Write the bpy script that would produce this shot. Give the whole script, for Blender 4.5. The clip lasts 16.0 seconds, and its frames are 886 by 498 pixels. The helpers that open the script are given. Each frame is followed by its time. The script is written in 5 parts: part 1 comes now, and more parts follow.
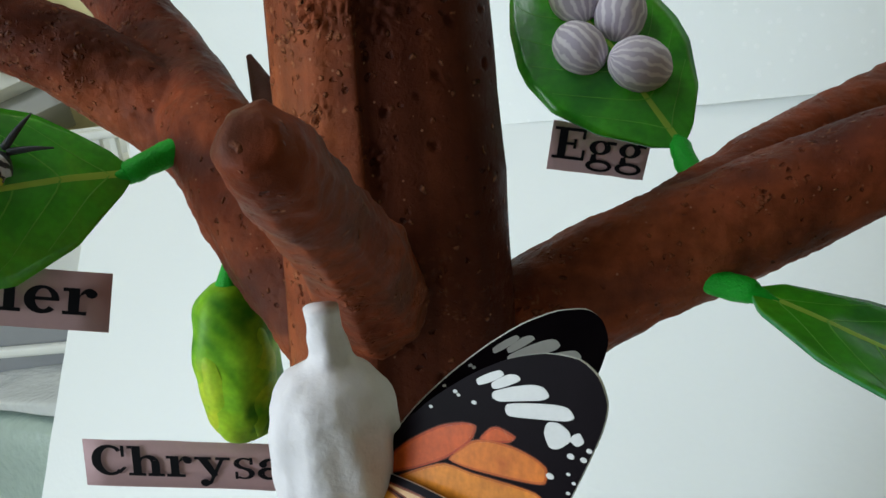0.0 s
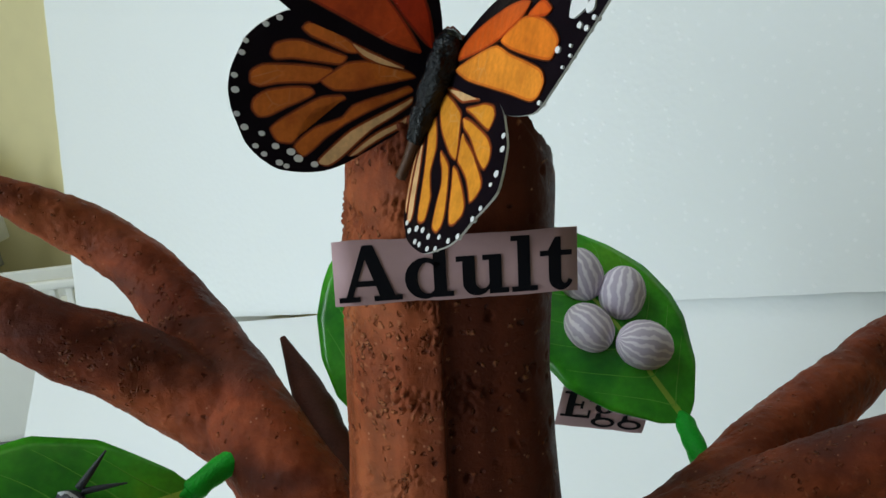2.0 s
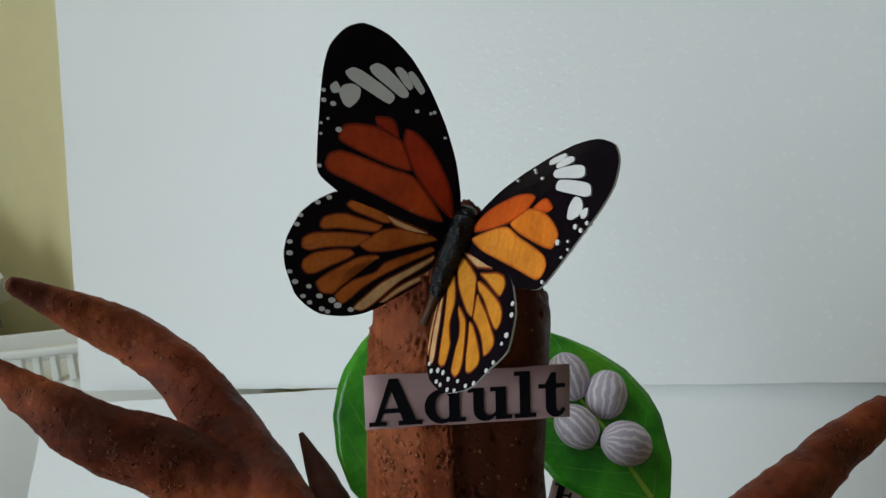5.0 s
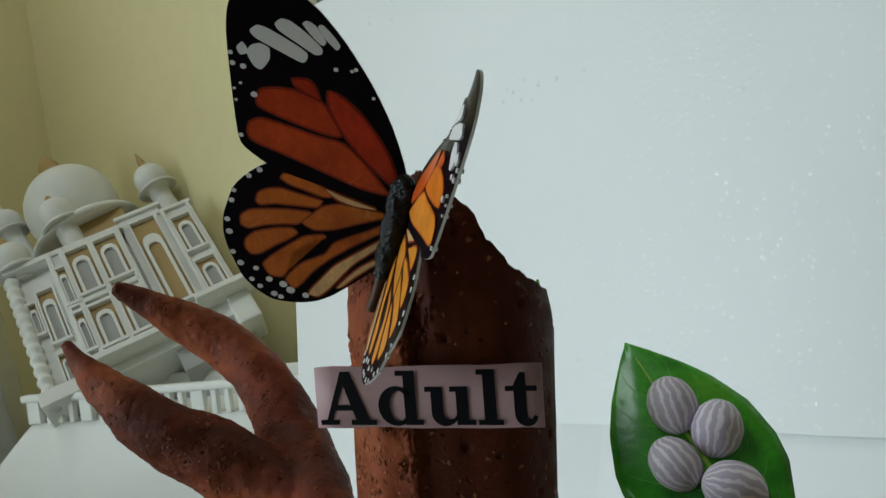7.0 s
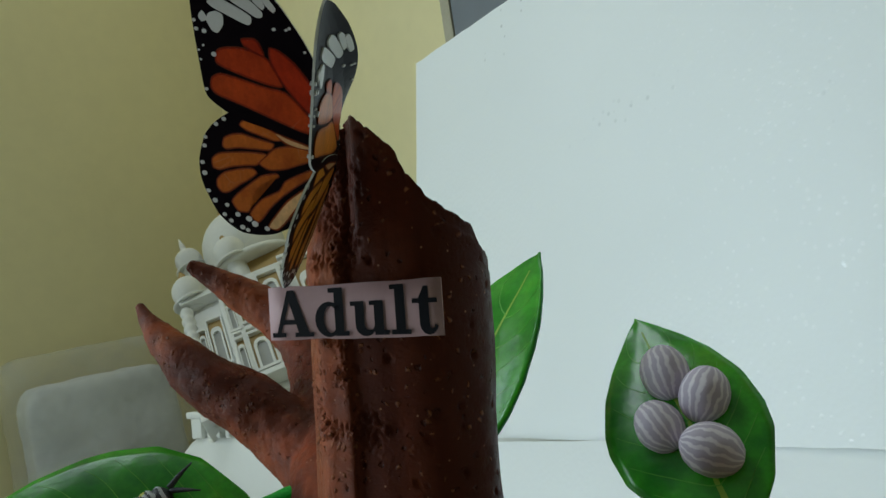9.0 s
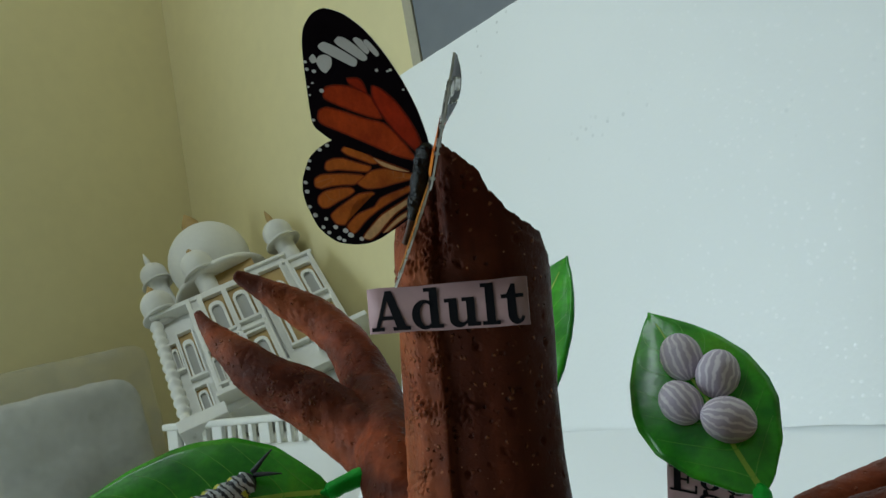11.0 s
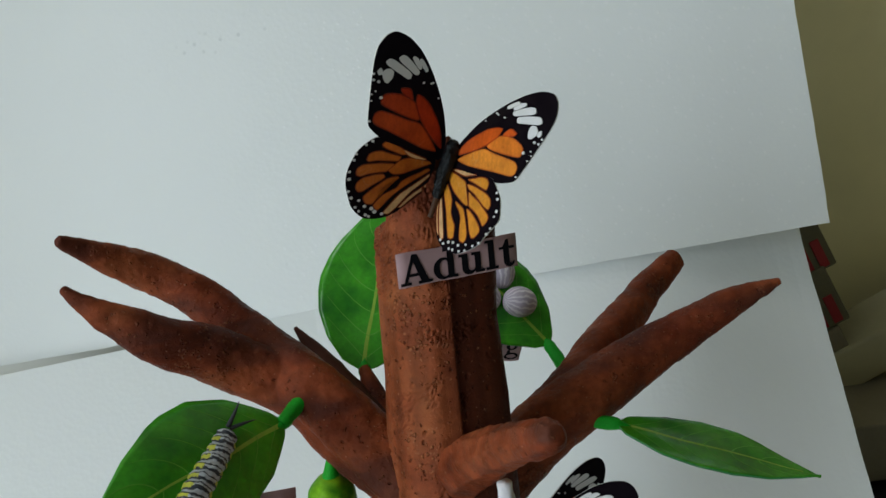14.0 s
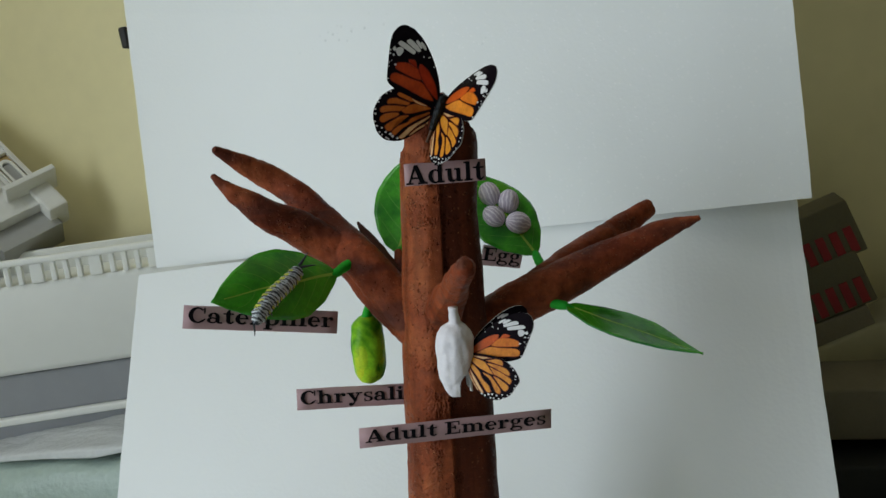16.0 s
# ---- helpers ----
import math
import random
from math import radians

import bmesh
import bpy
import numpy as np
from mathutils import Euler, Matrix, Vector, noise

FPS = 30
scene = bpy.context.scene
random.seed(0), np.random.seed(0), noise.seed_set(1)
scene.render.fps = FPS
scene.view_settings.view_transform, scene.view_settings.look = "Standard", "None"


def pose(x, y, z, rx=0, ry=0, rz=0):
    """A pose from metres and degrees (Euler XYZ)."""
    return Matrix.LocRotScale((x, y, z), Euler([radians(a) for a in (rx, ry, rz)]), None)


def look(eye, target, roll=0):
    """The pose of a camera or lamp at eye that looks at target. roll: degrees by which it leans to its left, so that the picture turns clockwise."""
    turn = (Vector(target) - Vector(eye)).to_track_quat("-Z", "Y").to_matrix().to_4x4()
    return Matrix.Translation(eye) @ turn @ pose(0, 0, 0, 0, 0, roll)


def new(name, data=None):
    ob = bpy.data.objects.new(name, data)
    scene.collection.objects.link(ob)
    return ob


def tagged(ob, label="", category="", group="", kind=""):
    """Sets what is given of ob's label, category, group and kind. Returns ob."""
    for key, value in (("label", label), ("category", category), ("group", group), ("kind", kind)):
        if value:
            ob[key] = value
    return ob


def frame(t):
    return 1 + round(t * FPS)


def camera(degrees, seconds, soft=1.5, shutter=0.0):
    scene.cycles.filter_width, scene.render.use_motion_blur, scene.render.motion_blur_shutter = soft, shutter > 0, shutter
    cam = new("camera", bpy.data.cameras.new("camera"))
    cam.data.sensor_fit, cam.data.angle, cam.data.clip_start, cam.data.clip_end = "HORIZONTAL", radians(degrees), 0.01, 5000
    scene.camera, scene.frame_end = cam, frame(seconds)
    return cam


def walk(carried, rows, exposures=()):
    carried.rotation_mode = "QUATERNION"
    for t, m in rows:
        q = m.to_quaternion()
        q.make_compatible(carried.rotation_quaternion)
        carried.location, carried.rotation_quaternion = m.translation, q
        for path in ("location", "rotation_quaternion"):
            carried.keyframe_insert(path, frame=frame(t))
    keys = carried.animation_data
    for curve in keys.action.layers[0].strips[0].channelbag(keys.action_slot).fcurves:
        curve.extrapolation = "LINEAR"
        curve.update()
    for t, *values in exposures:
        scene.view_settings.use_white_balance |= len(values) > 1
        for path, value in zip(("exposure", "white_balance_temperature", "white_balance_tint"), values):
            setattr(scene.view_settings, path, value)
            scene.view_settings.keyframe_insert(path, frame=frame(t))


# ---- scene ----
# B runs along the back wall, Q from the back wall into the room. The model tree leans in the
# room: LEVEL turns its own upright axes into the room's.
B = Vector((0.917, -0.398, 0.0)).normalized()
Q = Vector((-0.398, -0.917, 0.0)).normalized()
PIVOT = Vector((0.036, 0.06, 0.0))
LEVEL = Matrix.Translation(PIVOT) @ Matrix.Rotation(radians(-7.0), 4, Q) @ Matrix.Translation(-PIVOT)
cam = camera(55.8, 16.0)
PATH = [
    (0, (0.05649, -0.09965, 0.36778), (-0.0527, 1.8079, -0.2233), -3.69),
    (0.5, (0.04568, -0.10042, 0.37873), (-0.0422, 1.8227, -0.1632), -3.44),
    (1, (0.03967, -0.10089, 0.39561), (-0.0294, 1.8306, -0.1188), -3.18),
    (1.5, (0.03482, -0.10503, 0.40815), (0.0527, 1.8386, -0.0631), -2.84),
    (2, (0.02855, -0.10160, 0.42309), (0.1551, 1.8486, -0.0021), -2.88),
    (2.5, (0.02744, -0.10247, 0.43182), (0.2487, 1.8464, 0.0408), -2.77),
    (3, (0.02380, -0.10997, 0.43660), (0.2956, 1.8365, 0.0657), -2.65),
    (3.5, (0.02103, -0.11907, 0.43939), (0.3022, 1.8255, 0.0658), -2.67),
    (4, (0.01677, -0.12570, 0.44452), (0.2934, 1.8205, 0.0761), -2.55),
    (4.5, (0.01542, -0.12668, 0.44715), (0.2770, 1.8248, 0.0960), -2.05),
    (6.8, (0.07794, -0.10383, 0.42727), (-0.3917, 1.8353, 0.2891), -3.99),
    (7, (0.08159, -0.10260, 0.42595), (-0.4312, 1.8253, 0.2828), -4.22),
    (7.5, (0.09193, -0.10281, 0.42047), (-0.5287, 1.7951, 0.3079), -4.75),
    (8, (0.10437, -0.10084, 0.41424), (-0.6425, 1.7525, 0.3297), -4.46),
    (8.5, (0.12028, -0.10579, 0.41010), (-0.7378, 1.7006, 0.3850), -3.82),
    (9, (0.13365, -0.10499, 0.39814), (-0.7800, 1.6738, 0.4314), -3.94),
    (9.2, (0.13606, -0.10588, 0.39580), (-0.7979, 1.6617, 0.4538), -3.99),
    (11.5, (0.09833, -0.15886, 0.40093), (-0.5053, 1.7478, 0.4226), -6.45),
    (12, (0.05489, -0.16413, 0.42101), (-0.1275, 1.8250, 0.3217), -7.56),
    (12.5, (0.01166, -0.16687, 0.43603), (0.1825, 1.8095, 0.1821), -7.37),
    (13, (-0.02049, -0.17820, 0.44661), (0.3982, 1.7444, 0.0888), -7.08),
    (13.5, (-0.04841, -0.19554, 0.45351), (0.5447, 1.6687, 0.0377), -6.58),
    (14, (-0.05754, -0.20560, 0.45341), (0.6380, 1.6162, 0.0092), -5.61),
    (14.5, (-0.05959, -0.23544, 0.45117), (0.6465, 1.5830, 0.0100), -4.57),
    (15, (-0.05837, -0.26897, 0.44936), (0.5996, 1.5662, 0.0028), -3.78),
    (15.5, (-0.05157, -0.31042, 0.44469), (0.4596, 1.5729, 0.0070), -3.55),
    (16, (-0.03061, -0.37834, 0.43807), (0.2815, 1.5546, 0.0303), -3.13),
]
EXPOSURES = [(0.0, 0.27, 6450, 9), (1.5, 0.22, 6400, 8), (2.5, 0.11, 6400, 8), (3.5, -0.01, 6500, 10), (4.5, -0.21, 6550, 12), (7.0, -0.1, 6450, 8), (9.0, -0.09, 6250, 3), (12.0, -0.13, 6250, 3), (13.0, -0.2, 6500, 10), (14.5, -0.23, 6500, 10), (16.0, -0.19, 6550, 11)]
walk(cam, [(t, LEVEL @ look(eye, target, roll)) for t, eye, target, roll in PATH], EXPOSURES)

# ------------------------------------------------------------------ light
world = bpy.data.worlds.new("sky")
scene.world = world
world.use_nodes = True
wn = world.node_tree.nodes
sky = wn.new("ShaderNodeTexSky")
sky.sky_type, sky.sun_disc, sky.sun_elevation, sky.sun_rotation = "NISHITA", False, radians(40), radians(120)
world.node_tree.links.new(sky.outputs[0], wn["Background"].inputs[0])
wn["Background"].inputs[1].default_value = 0.08

CORNER = Vector((-0.663, 0.855, 0.0))
ROOM = Matrix(((B.x, Q.x, 0, CORNER.x), (B.y, Q.y, 0, CORNER.y), (0, 0, 1, 0), (0, 0, 0, 1)))
ROOM_S, ROOM_Q, FLOOR, TOP = 5.6, 4.6, -0.75, 2.0
WIN_Q, WIN_Z = (1.00, 2.25), (0.02, 1.37)


def area_lamp(name, m, sx, sy, power, colour):
    data = bpy.data.lights.new(name, "AREA")
    data.shape, data.size, data.size_y, data.energy, data.color = "RECTANGLE", sx, sy, power, colour
    ob = new(name, data)
    ob.matrix_world = m
    return ob


win_mid = ROOM @ Vector((-0.06, sum(WIN_Q) / 2, sum(WIN_Z) / 2))
area_lamp("window_daylight", look(win_mid, win_mid + B, 0), WIN_Q[1] - WIN_Q[0], WIN_Z[1] - WIN_Z[0], 31.5, (0.80, 0.91, 0.985))
# unseen lamp overhead, added to brighten the left wall
lamp_mid = ROOM @ Vector((0.50, 0.80, TOP - 0.035))
area_lamp("added_fill_lamp", look(lamp_mid, lamp_mid - Vector((0, 0, 1)), math.degrees(math.atan2(B.y, B.x))), 0.30, 0.90, 6.0, (0.88, 0.95, 1.0))


# ------------------------------------------------------------------ node materials
def material(name):
    m = bpy.data.materials.new(name)
    m.use_nodes = True
    return m, m.node_tree, m.node_tree.nodes["Principled BSDF"]


def node(nt, kind, **values):
    n = nt.nodes.new("ShaderNode" + kind)
    for key, value in values.items():
        if key in n.inputs:
            n.inputs[key].default_value = value
    return n


def coords(nt, scale=1.0, generated=False):
    tc = nt.nodes.new("ShaderNodeTexCoord")
    mp = nt.nodes.new("ShaderNodeMapping")
    mp.inputs["Scale"].default_value = scale if isinstance(scale, tuple) else (scale,) * 3
    nt.links.new(tc.outputs["Generated" if generated else "Object"], mp.inputs["Vector"])
    return mp.outputs[0]


def ramp(nt, fac, stops, mode="LINEAR"):
    r = nt.nodes.new("ShaderNodeValToRGB")
    r.color_ramp.interpolation = mode
    el = r.color_ramp.elements
    while len(el) < len(stops):
        el.new(0.5)
    for e, (pos, col) in zip(el, stops):
        e.position = pos
        e.color = (*col, 1) if len(col) == 3 else col
    nt.links.new(fac, r.inputs[0])
    return r.outputs[0]


def mix(nt, fac, a, b, blend="MIX"):
    n = nt.nodes.new("ShaderNodeMix")
    n.data_type, n.blend_type = "RGBA", blend
    for key, value in ((0, fac), (6, a), (7, b)):
        if hasattr(value, "is_linked"):
            nt.links.new(value, n.inputs[key])
        else:
            n.inputs[key].default_value = value if key == 0 else (*value, 1)
    return n.outputs[2]


def bump(nt, bsdf, height, strength, distance, chain=None):
    b = nt.nodes.new("ShaderNodeBump")
    b.inputs["Strength"].default_value, b.inputs["Distance"].default_value = strength, distance
    nt.links.new(height, b.inputs["Height"])
    if chain is not None:
        nt.links.new(chain, b.inputs["Normal"])
    nt.links.new(b.outputs[0], bsdf.inputs["Normal"])
    return b.outputs[0]


def grey(v):
    return (v, v, v)


def mat_plain(name, colour, rough=0.5, vary=0.12, scale=60.0, bump_size=0.0004, metallic=0.0, gloss=0.4):
    m, nt, bsdf = material(name)
    co = coords(nt, scale)
    big = node(nt, "TexNoise", Scale=0.35, Detail=4.0)
    fine = node(nt, "TexNoise", Scale=6.0, Detail=5.0)
    for n in (big, fine):
        nt.links.new(co, n.inputs["Vector"])
    lo = tuple(c * (1 - vary) for c in colour)
    hi = tuple(min(1, c * (1 + vary)) for c in colour)
    nt.links.new(mix(nt, 0.35, ramp(nt, big.outputs[0], [(0.3, lo), (0.7, hi)]), ramp(nt, fine.outputs[0], [(0.3, lo), (0.7, hi)])), bsdf.inputs["Base Color"])
    bsdf.inputs["Roughness"].default_value, bsdf.inputs["Metallic"].default_value = rough, metallic
    bsdf.inputs["Specular IOR Level"].default_value = gloss
    bump(nt, bsdf, fine.outputs[0], 0.4, bump_size)
    return m


def mat_bark(name, upright, relief=1.0, brush=(16.0, 30.0, 60.0), tones=None, stain=(0.060, 0.0155, 0.009)):
    """Painted foam; upright: the brush went up and down, and dark brown bands painted down one half also hold that
    side's shade.
    """
    m, nt, bsdf = material(name)
    co = coords(nt, 1.0)
    big = node(nt, "TexNoise", Scale=26.0, Detail=4.0, Roughness=0.6)
    mid = node(nt, "TexNoise", Scale=230.0, Detail=4.0, Roughness=0.6)
    fine = node(nt, "TexNoise", Scale=1100.0, Detail=5.0, Roughness=0.7)
    streak = node(nt, "TexNoise", Scale=1.0, Detail=4.0)
    beads = node(nt, "TexVoronoi", Scale=760.0 if upright else 860.0)
    where = node(nt, "TexNoise", Scale=1.0, Detail=4.0, Roughness=0.6)
    patch = node(nt, "TexNoise", Scale=24.0, Detail=1.0)
    stroke = node(nt, "TexNoise", Scale=1.0, Detail=3.0, Roughness=0.5)
    flecks = node(nt, "TexVoronoi", Scale=800.0)
    warp = nt.nodes.new("ShaderNodeVectorMath")
    warp.operation = "MULTIPLY_ADD"
    warp.inputs[1].default_value = (0.0034, 0.0034, 0.0034)
    nt.links.new(mid.outputs["Color"], warp.inputs[0])
    nt.links.new(co, warp.inputs[2])
    for n in (big, mid, fine, patch, flecks):
        nt.links.new(co, n.inputs["Vector"])
    for n in (beads,):
        nt.links.new(warp.outputs[0], n.inputs["Vector"])
    nt.links.new(coords(nt, (170.0, 170.0, 12.0) if upright else (60.0, 45.0, 80.0)), streak.inputs["Vector"])
    nt.links.new(coords(nt, (210.0, 210.0, 110.0) if upright else 150.0), where.inputs["Vector"])
    nt.links.new(coords(nt, (62.0, 30.0, 9.0) if upright else brush), stroke.inputs["Vector"])
    tones = tones or ((0.185, 0.040, 0.016), (0.255, 0.062, 0.024), (0.320, 0.088, 0.033), (0.46, 0.155, 0.056)) if upright else ((0.150, 0.029, 0.012), (0.225, 0.049, 0.019), (0.290, 0.070, 0.027), (0.39, 0.115, 0.044))
    tone = ramp(nt, big.outputs[0], list(zip((0.30, 0.46, 0.58, 0.74), tones)))
    col = mix(nt, 0.8, tone, mix(nt, 1.0, tone, ramp(nt, streak.outputs[0], [(0.34, grey(0.62)), (0.60, grey(1.05))]), "MULTIPLY"))
    col = mix(nt, 0.6, col, mix(nt, 1.0, col, ramp(nt, mid.outputs[0], [(0.3, grey(0.50)), (0.65, grey(1.16))]), "MULTIPLY"))
    # broad dark brown brush strokes run down the trunk and lie in patches on the limbs
    col = mix(nt, ramp(nt, stroke.outputs[0], [(0.50 if upright else 0.47, grey(0.0)), (0.60, grey(0.45 if upright else 0.66))]), col, stain)
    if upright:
        # dark paint bands, deepened with the shade of the right side
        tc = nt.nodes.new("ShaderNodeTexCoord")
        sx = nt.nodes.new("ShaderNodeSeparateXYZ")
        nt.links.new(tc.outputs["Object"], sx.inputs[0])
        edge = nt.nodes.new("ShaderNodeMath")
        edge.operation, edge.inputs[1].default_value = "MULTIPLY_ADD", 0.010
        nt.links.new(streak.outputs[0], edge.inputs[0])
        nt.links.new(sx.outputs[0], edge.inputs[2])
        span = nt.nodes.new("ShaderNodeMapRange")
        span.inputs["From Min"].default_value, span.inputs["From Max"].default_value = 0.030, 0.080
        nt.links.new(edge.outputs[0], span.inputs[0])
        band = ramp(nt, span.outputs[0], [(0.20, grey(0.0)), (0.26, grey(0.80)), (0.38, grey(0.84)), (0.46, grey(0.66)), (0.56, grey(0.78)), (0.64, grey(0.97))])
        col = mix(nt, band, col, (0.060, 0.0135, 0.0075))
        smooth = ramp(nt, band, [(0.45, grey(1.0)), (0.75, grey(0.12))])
    # torn foam: beads standing free in clusters; gap shade and bead highlights are put into the colour
    cluster = mix(nt, 0.5, where.outputs[0], patch.outputs[0])
    mask = ramp(nt, cluster, [(0.515, grey(0.0)), (0.565, grey(1.0))] if upright else [(0.555, grey(0.0)), (0.615, grey(1.0))])
    if upright:
        mask = mix(nt, 1.0, mask, smooth, "MULTIPLY")
    sep = nt.nodes.new("ShaderNodeSeparateColor")
    nt.links.new(beads.outputs["Color"], sep.inputs[0])
    core = ramp(nt, beads.outputs["Distance"], [(0.16, grey(1.0)), (0.52, grey(0.0))])
    many = mix(nt, 1.0, core, ramp(nt, sep.outputs[0], [(0.56, grey(0.0)), (0.60, grey(1.0))]), "MULTIPLY")
    lone = mix(nt, 1.0, core, ramp(nt, sep.outputs[0], [(0.95 if upright else 0.98, grey(0.0)), (0.97 if upright else 0.99, grey(1.0))]), "MULTIPLY")
    torn = mix(nt, mask, lone, many)
    single = mix(nt, 1.0, core, ramp(nt, sep.outputs[2], [(0.955, grey(0.0)), (0.965, grey(1.0))]), "MULTIPLY")
    proud = mix(nt, 1.0, mask, mix(nt, 1.0, core, ramp(nt, sep.outputs[1], [(0.38, grey(0.0)), (0.42, grey(1.0))]), "MULTIPLY"), "MULTIPLY")
    proud = mix(nt, 1.0, proud, single, "LIGHTEN")
    col = mix(nt, mix(nt, 1.0, torn, grey(0.44) if upright else grey(0.28), "MULTIPLY"), col, (0.040, 0.010, 0.006))
    col = mix(nt, mix(nt, 1.0, proud, grey(0.60) if upright else grey(0.36), "MULTIPLY"), col, (0.48, 0.185, 0.085))
    sep2 = nt.nodes.new("ShaderNodeSeparateColor")
    nt.links.new(flecks.outputs["Color"], sep2.inputs[0])
    bare = mix(nt, 1.0, ramp(nt, flecks.outputs["Distance"], [(0.12, grey(1.0)), (0.25, grey(0.0))]), ramp(nt, sep2.outputs[0], [(0.950, grey(0.0)), (0.962, grey(0.75))]), "MULTIPLY")
    nt.links.new(mix(nt, bare, col, (0.42, 0.20, 0.12)), bsdf.inputs["Base Color"])
    nt.links.new(ramp(nt, mid.outputs[0], [(0.35, grey(0.34)), (0.65, grey(0.60))]), bsdf.inputs["Roughness"])
    bsdf.inputs["Specular IOR Level"].default_value = 0.08
    inv = nt.nodes.new("ShaderNodeInvert")
    nt.links.new(torn, inv.inputs["Color"])
    chain = bump(nt, bsdf, inv.outputs[0], relief, 0.0011)
    chain = bump(nt, bsdf, proud, relief, 0.0009, chain)
    chain = bump(nt, bsdf, mid.outputs[0], 0.30 * relief, 0.0010, chain)
    bump(nt, bsdf, fine.outputs[0], 0.55 * relief, 0.0005, chain)
    return m


def mat_leaf(name, dark, light, sharp=0.0, relief=0.0012, rough=0.24):
    m, nt, bsdf = material(name)
    co = coords(nt, 1.0)
    big = node(nt, "TexNoise", Scale=42.0, Detail=3.0, Distortion=0.6)
    mid = node(nt, "TexNoise", Scale=190.0, Detail=3.0)
    fine = node(nt, "TexNoise", Scale=700.0, Detail=4.0)
    for n in (big, mid, fine):
        nt.links.new(co, n.inputs["Vector"])
    col = mix(nt, 0.30, ramp(nt, big.outputs[0], [(0.34 + sharp, dark), (0.60 - sharp, light), (0.74, (light[0] * 2.1, light[1] * 1.15, light[2]))]), ramp(nt, mid.outputs[0], [(0.34, dark), (0.66, light)]))
    col = mix(nt, 0.5, col, mix(nt, 1.0, col, ramp(nt, fine.outputs[0], [(0.3, grey(0.75)), (0.7, grey(1.2))]), "MULTIPLY"))
    nt.links.new(col, bsdf.inputs["Base Color"])
    bsdf.inputs["Roughness"].default_value = rough
    bsdf.inputs["Specular IOR Level"].default_value = 0.50 if rough < 0.3 else 0.2
    chain = bump(nt, bsdf, big.outputs[0], 0.5, relief)
    bump(nt, bsdf, mid.outputs[0], 0.35, 0.0005, chain)
    return m


def mat_print(name, colour, dark):
    """Glossy laser print: fine streaks in the colour, browner patches, hair-thin creases in the gloss."""
    m, nt, bsdf = material(name)
    co = coords(nt, 1.0)
    big = node(nt, "TexNoise", Scale=170.0, Detail=3.0)
    fine = node(nt, "TexNoise", Scale=1500.0, Detail=3.0)
    streak = node(nt, "TexNoise", Scale=1.0, Detail=3.0)
    crease = node(nt, "TexVoronoi", Scale=260.0)
    crease.feature = "DISTANCE_TO_EDGE"
    spot = node(nt, "TexNoise", Scale=85.0, Detail=1.0)
    for n in (big, fine, crease, spot):
        nt.links.new(co, n.inputs["Vector"])
    nt.links.new(coords(nt, (900.0, 900.0, 170.0)), streak.inputs["Vector"])
    light = tuple(min(1.0, k * 1.25) for k in colour)
    col = ramp(nt, big.outputs[0], [(0.22, dark), (0.42, colour), (0.74, light)])
    col = mix(nt, 0.28, col, mix(nt, 1.0, col, ramp(nt, streak.outputs[0], [(0.3, grey(0.55)), (0.65, grey(1.2))]), "MULTIPLY"))
    col = mix(nt, 0.25, col, mix(nt, 1.0, col, ramp(nt, fine.outputs[0], [(0.3, grey(0.6)), (0.7, grey(1.3))]), "MULTIPLY"))
    hair = mix(nt, 1.0, ramp(nt, crease.outputs["Distance"], [(0.0, grey(1.0)), (0.035, grey(0.0))]), ramp(nt, spot.outputs[0], [(0.58, grey(0.0)), (0.66, grey(0.22))]), "MULTIPLY")
    col = mix(nt, hair, col, (0.62, 0.42, 0.22))
    nt.links.new(col, bsdf.inputs["Base Color"])
    bsdf.inputs["Roughness"].default_value = 0.32
    bsdf.inputs["Specular IOR Level"].default_value = 0.15
    bump(nt, bsdf, hair, 0.5, 0.00015, bump(nt, bsdf, big.outputs[0], 0.3, 0.0004))
    return m


def mat_egg():
    m, nt, bsdf = material("striped_lilac_clay")
    tc = nt.nodes.new("ShaderNodeTexCoord")
    sep = nt.nodes.new("ShaderNodeSeparateXYZ")
    nt.links.new(tc.outputs["Object"], sep.inputs[0])
    ang = nt.nodes.new("ShaderNodeMath")
    ang.operation = "ARCTAN2"
    nt.links.new(sep.outputs[1], ang.inputs[0])
    nt.links.new(sep.outputs[2], ang.inputs[1])
    wob = node(nt, "TexNoise", Scale=260.0, Detail=3.0)
    nt.links.new(tc.outputs["Object"], wob.inputs["Vector"])
    mul = nt.nodes.new("ShaderNodeMath")
    mul.operation, mul.inputs[1].default_value = "MULTIPLY_ADD", 15.0
    nt.links.new(ang.outputs[0], mul.inputs[0])
    wm = nt.nodes.new("ShaderNodeMath")
    wm.operation, wm.inputs[1].default_value = "MULTIPLY", 9.0
    nt.links.new(wob.outputs[0], wm.inputs[0])
    nt.links.new(wm.outputs[0], mul.inputs[2])
    sine = nt.nodes.new("ShaderNodeMath")
    sine.operation = "SINE"
    nt.links.new(mul.outputs[0], sine.inputs[0])
    nt.links.new(ramp(nt, sine.outputs[0], [(0.0, (0.52, 0.455, 0.56)), (0.25, (0.63, 0.565, 0.66)), (0.55, (0.76, 0.70, 0.77)), (1.0, (0.80, 0.745, 0.81))]), bsdf.inputs["Base Color"])
    bsdf.inputs["Roughness"].default_value = 0.6
    bsdf.inputs["Specular IOR Level"].default_value = 0.25
    bump(nt, bsdf, wob.outputs[0], 0.6, 0.0007)
    return m


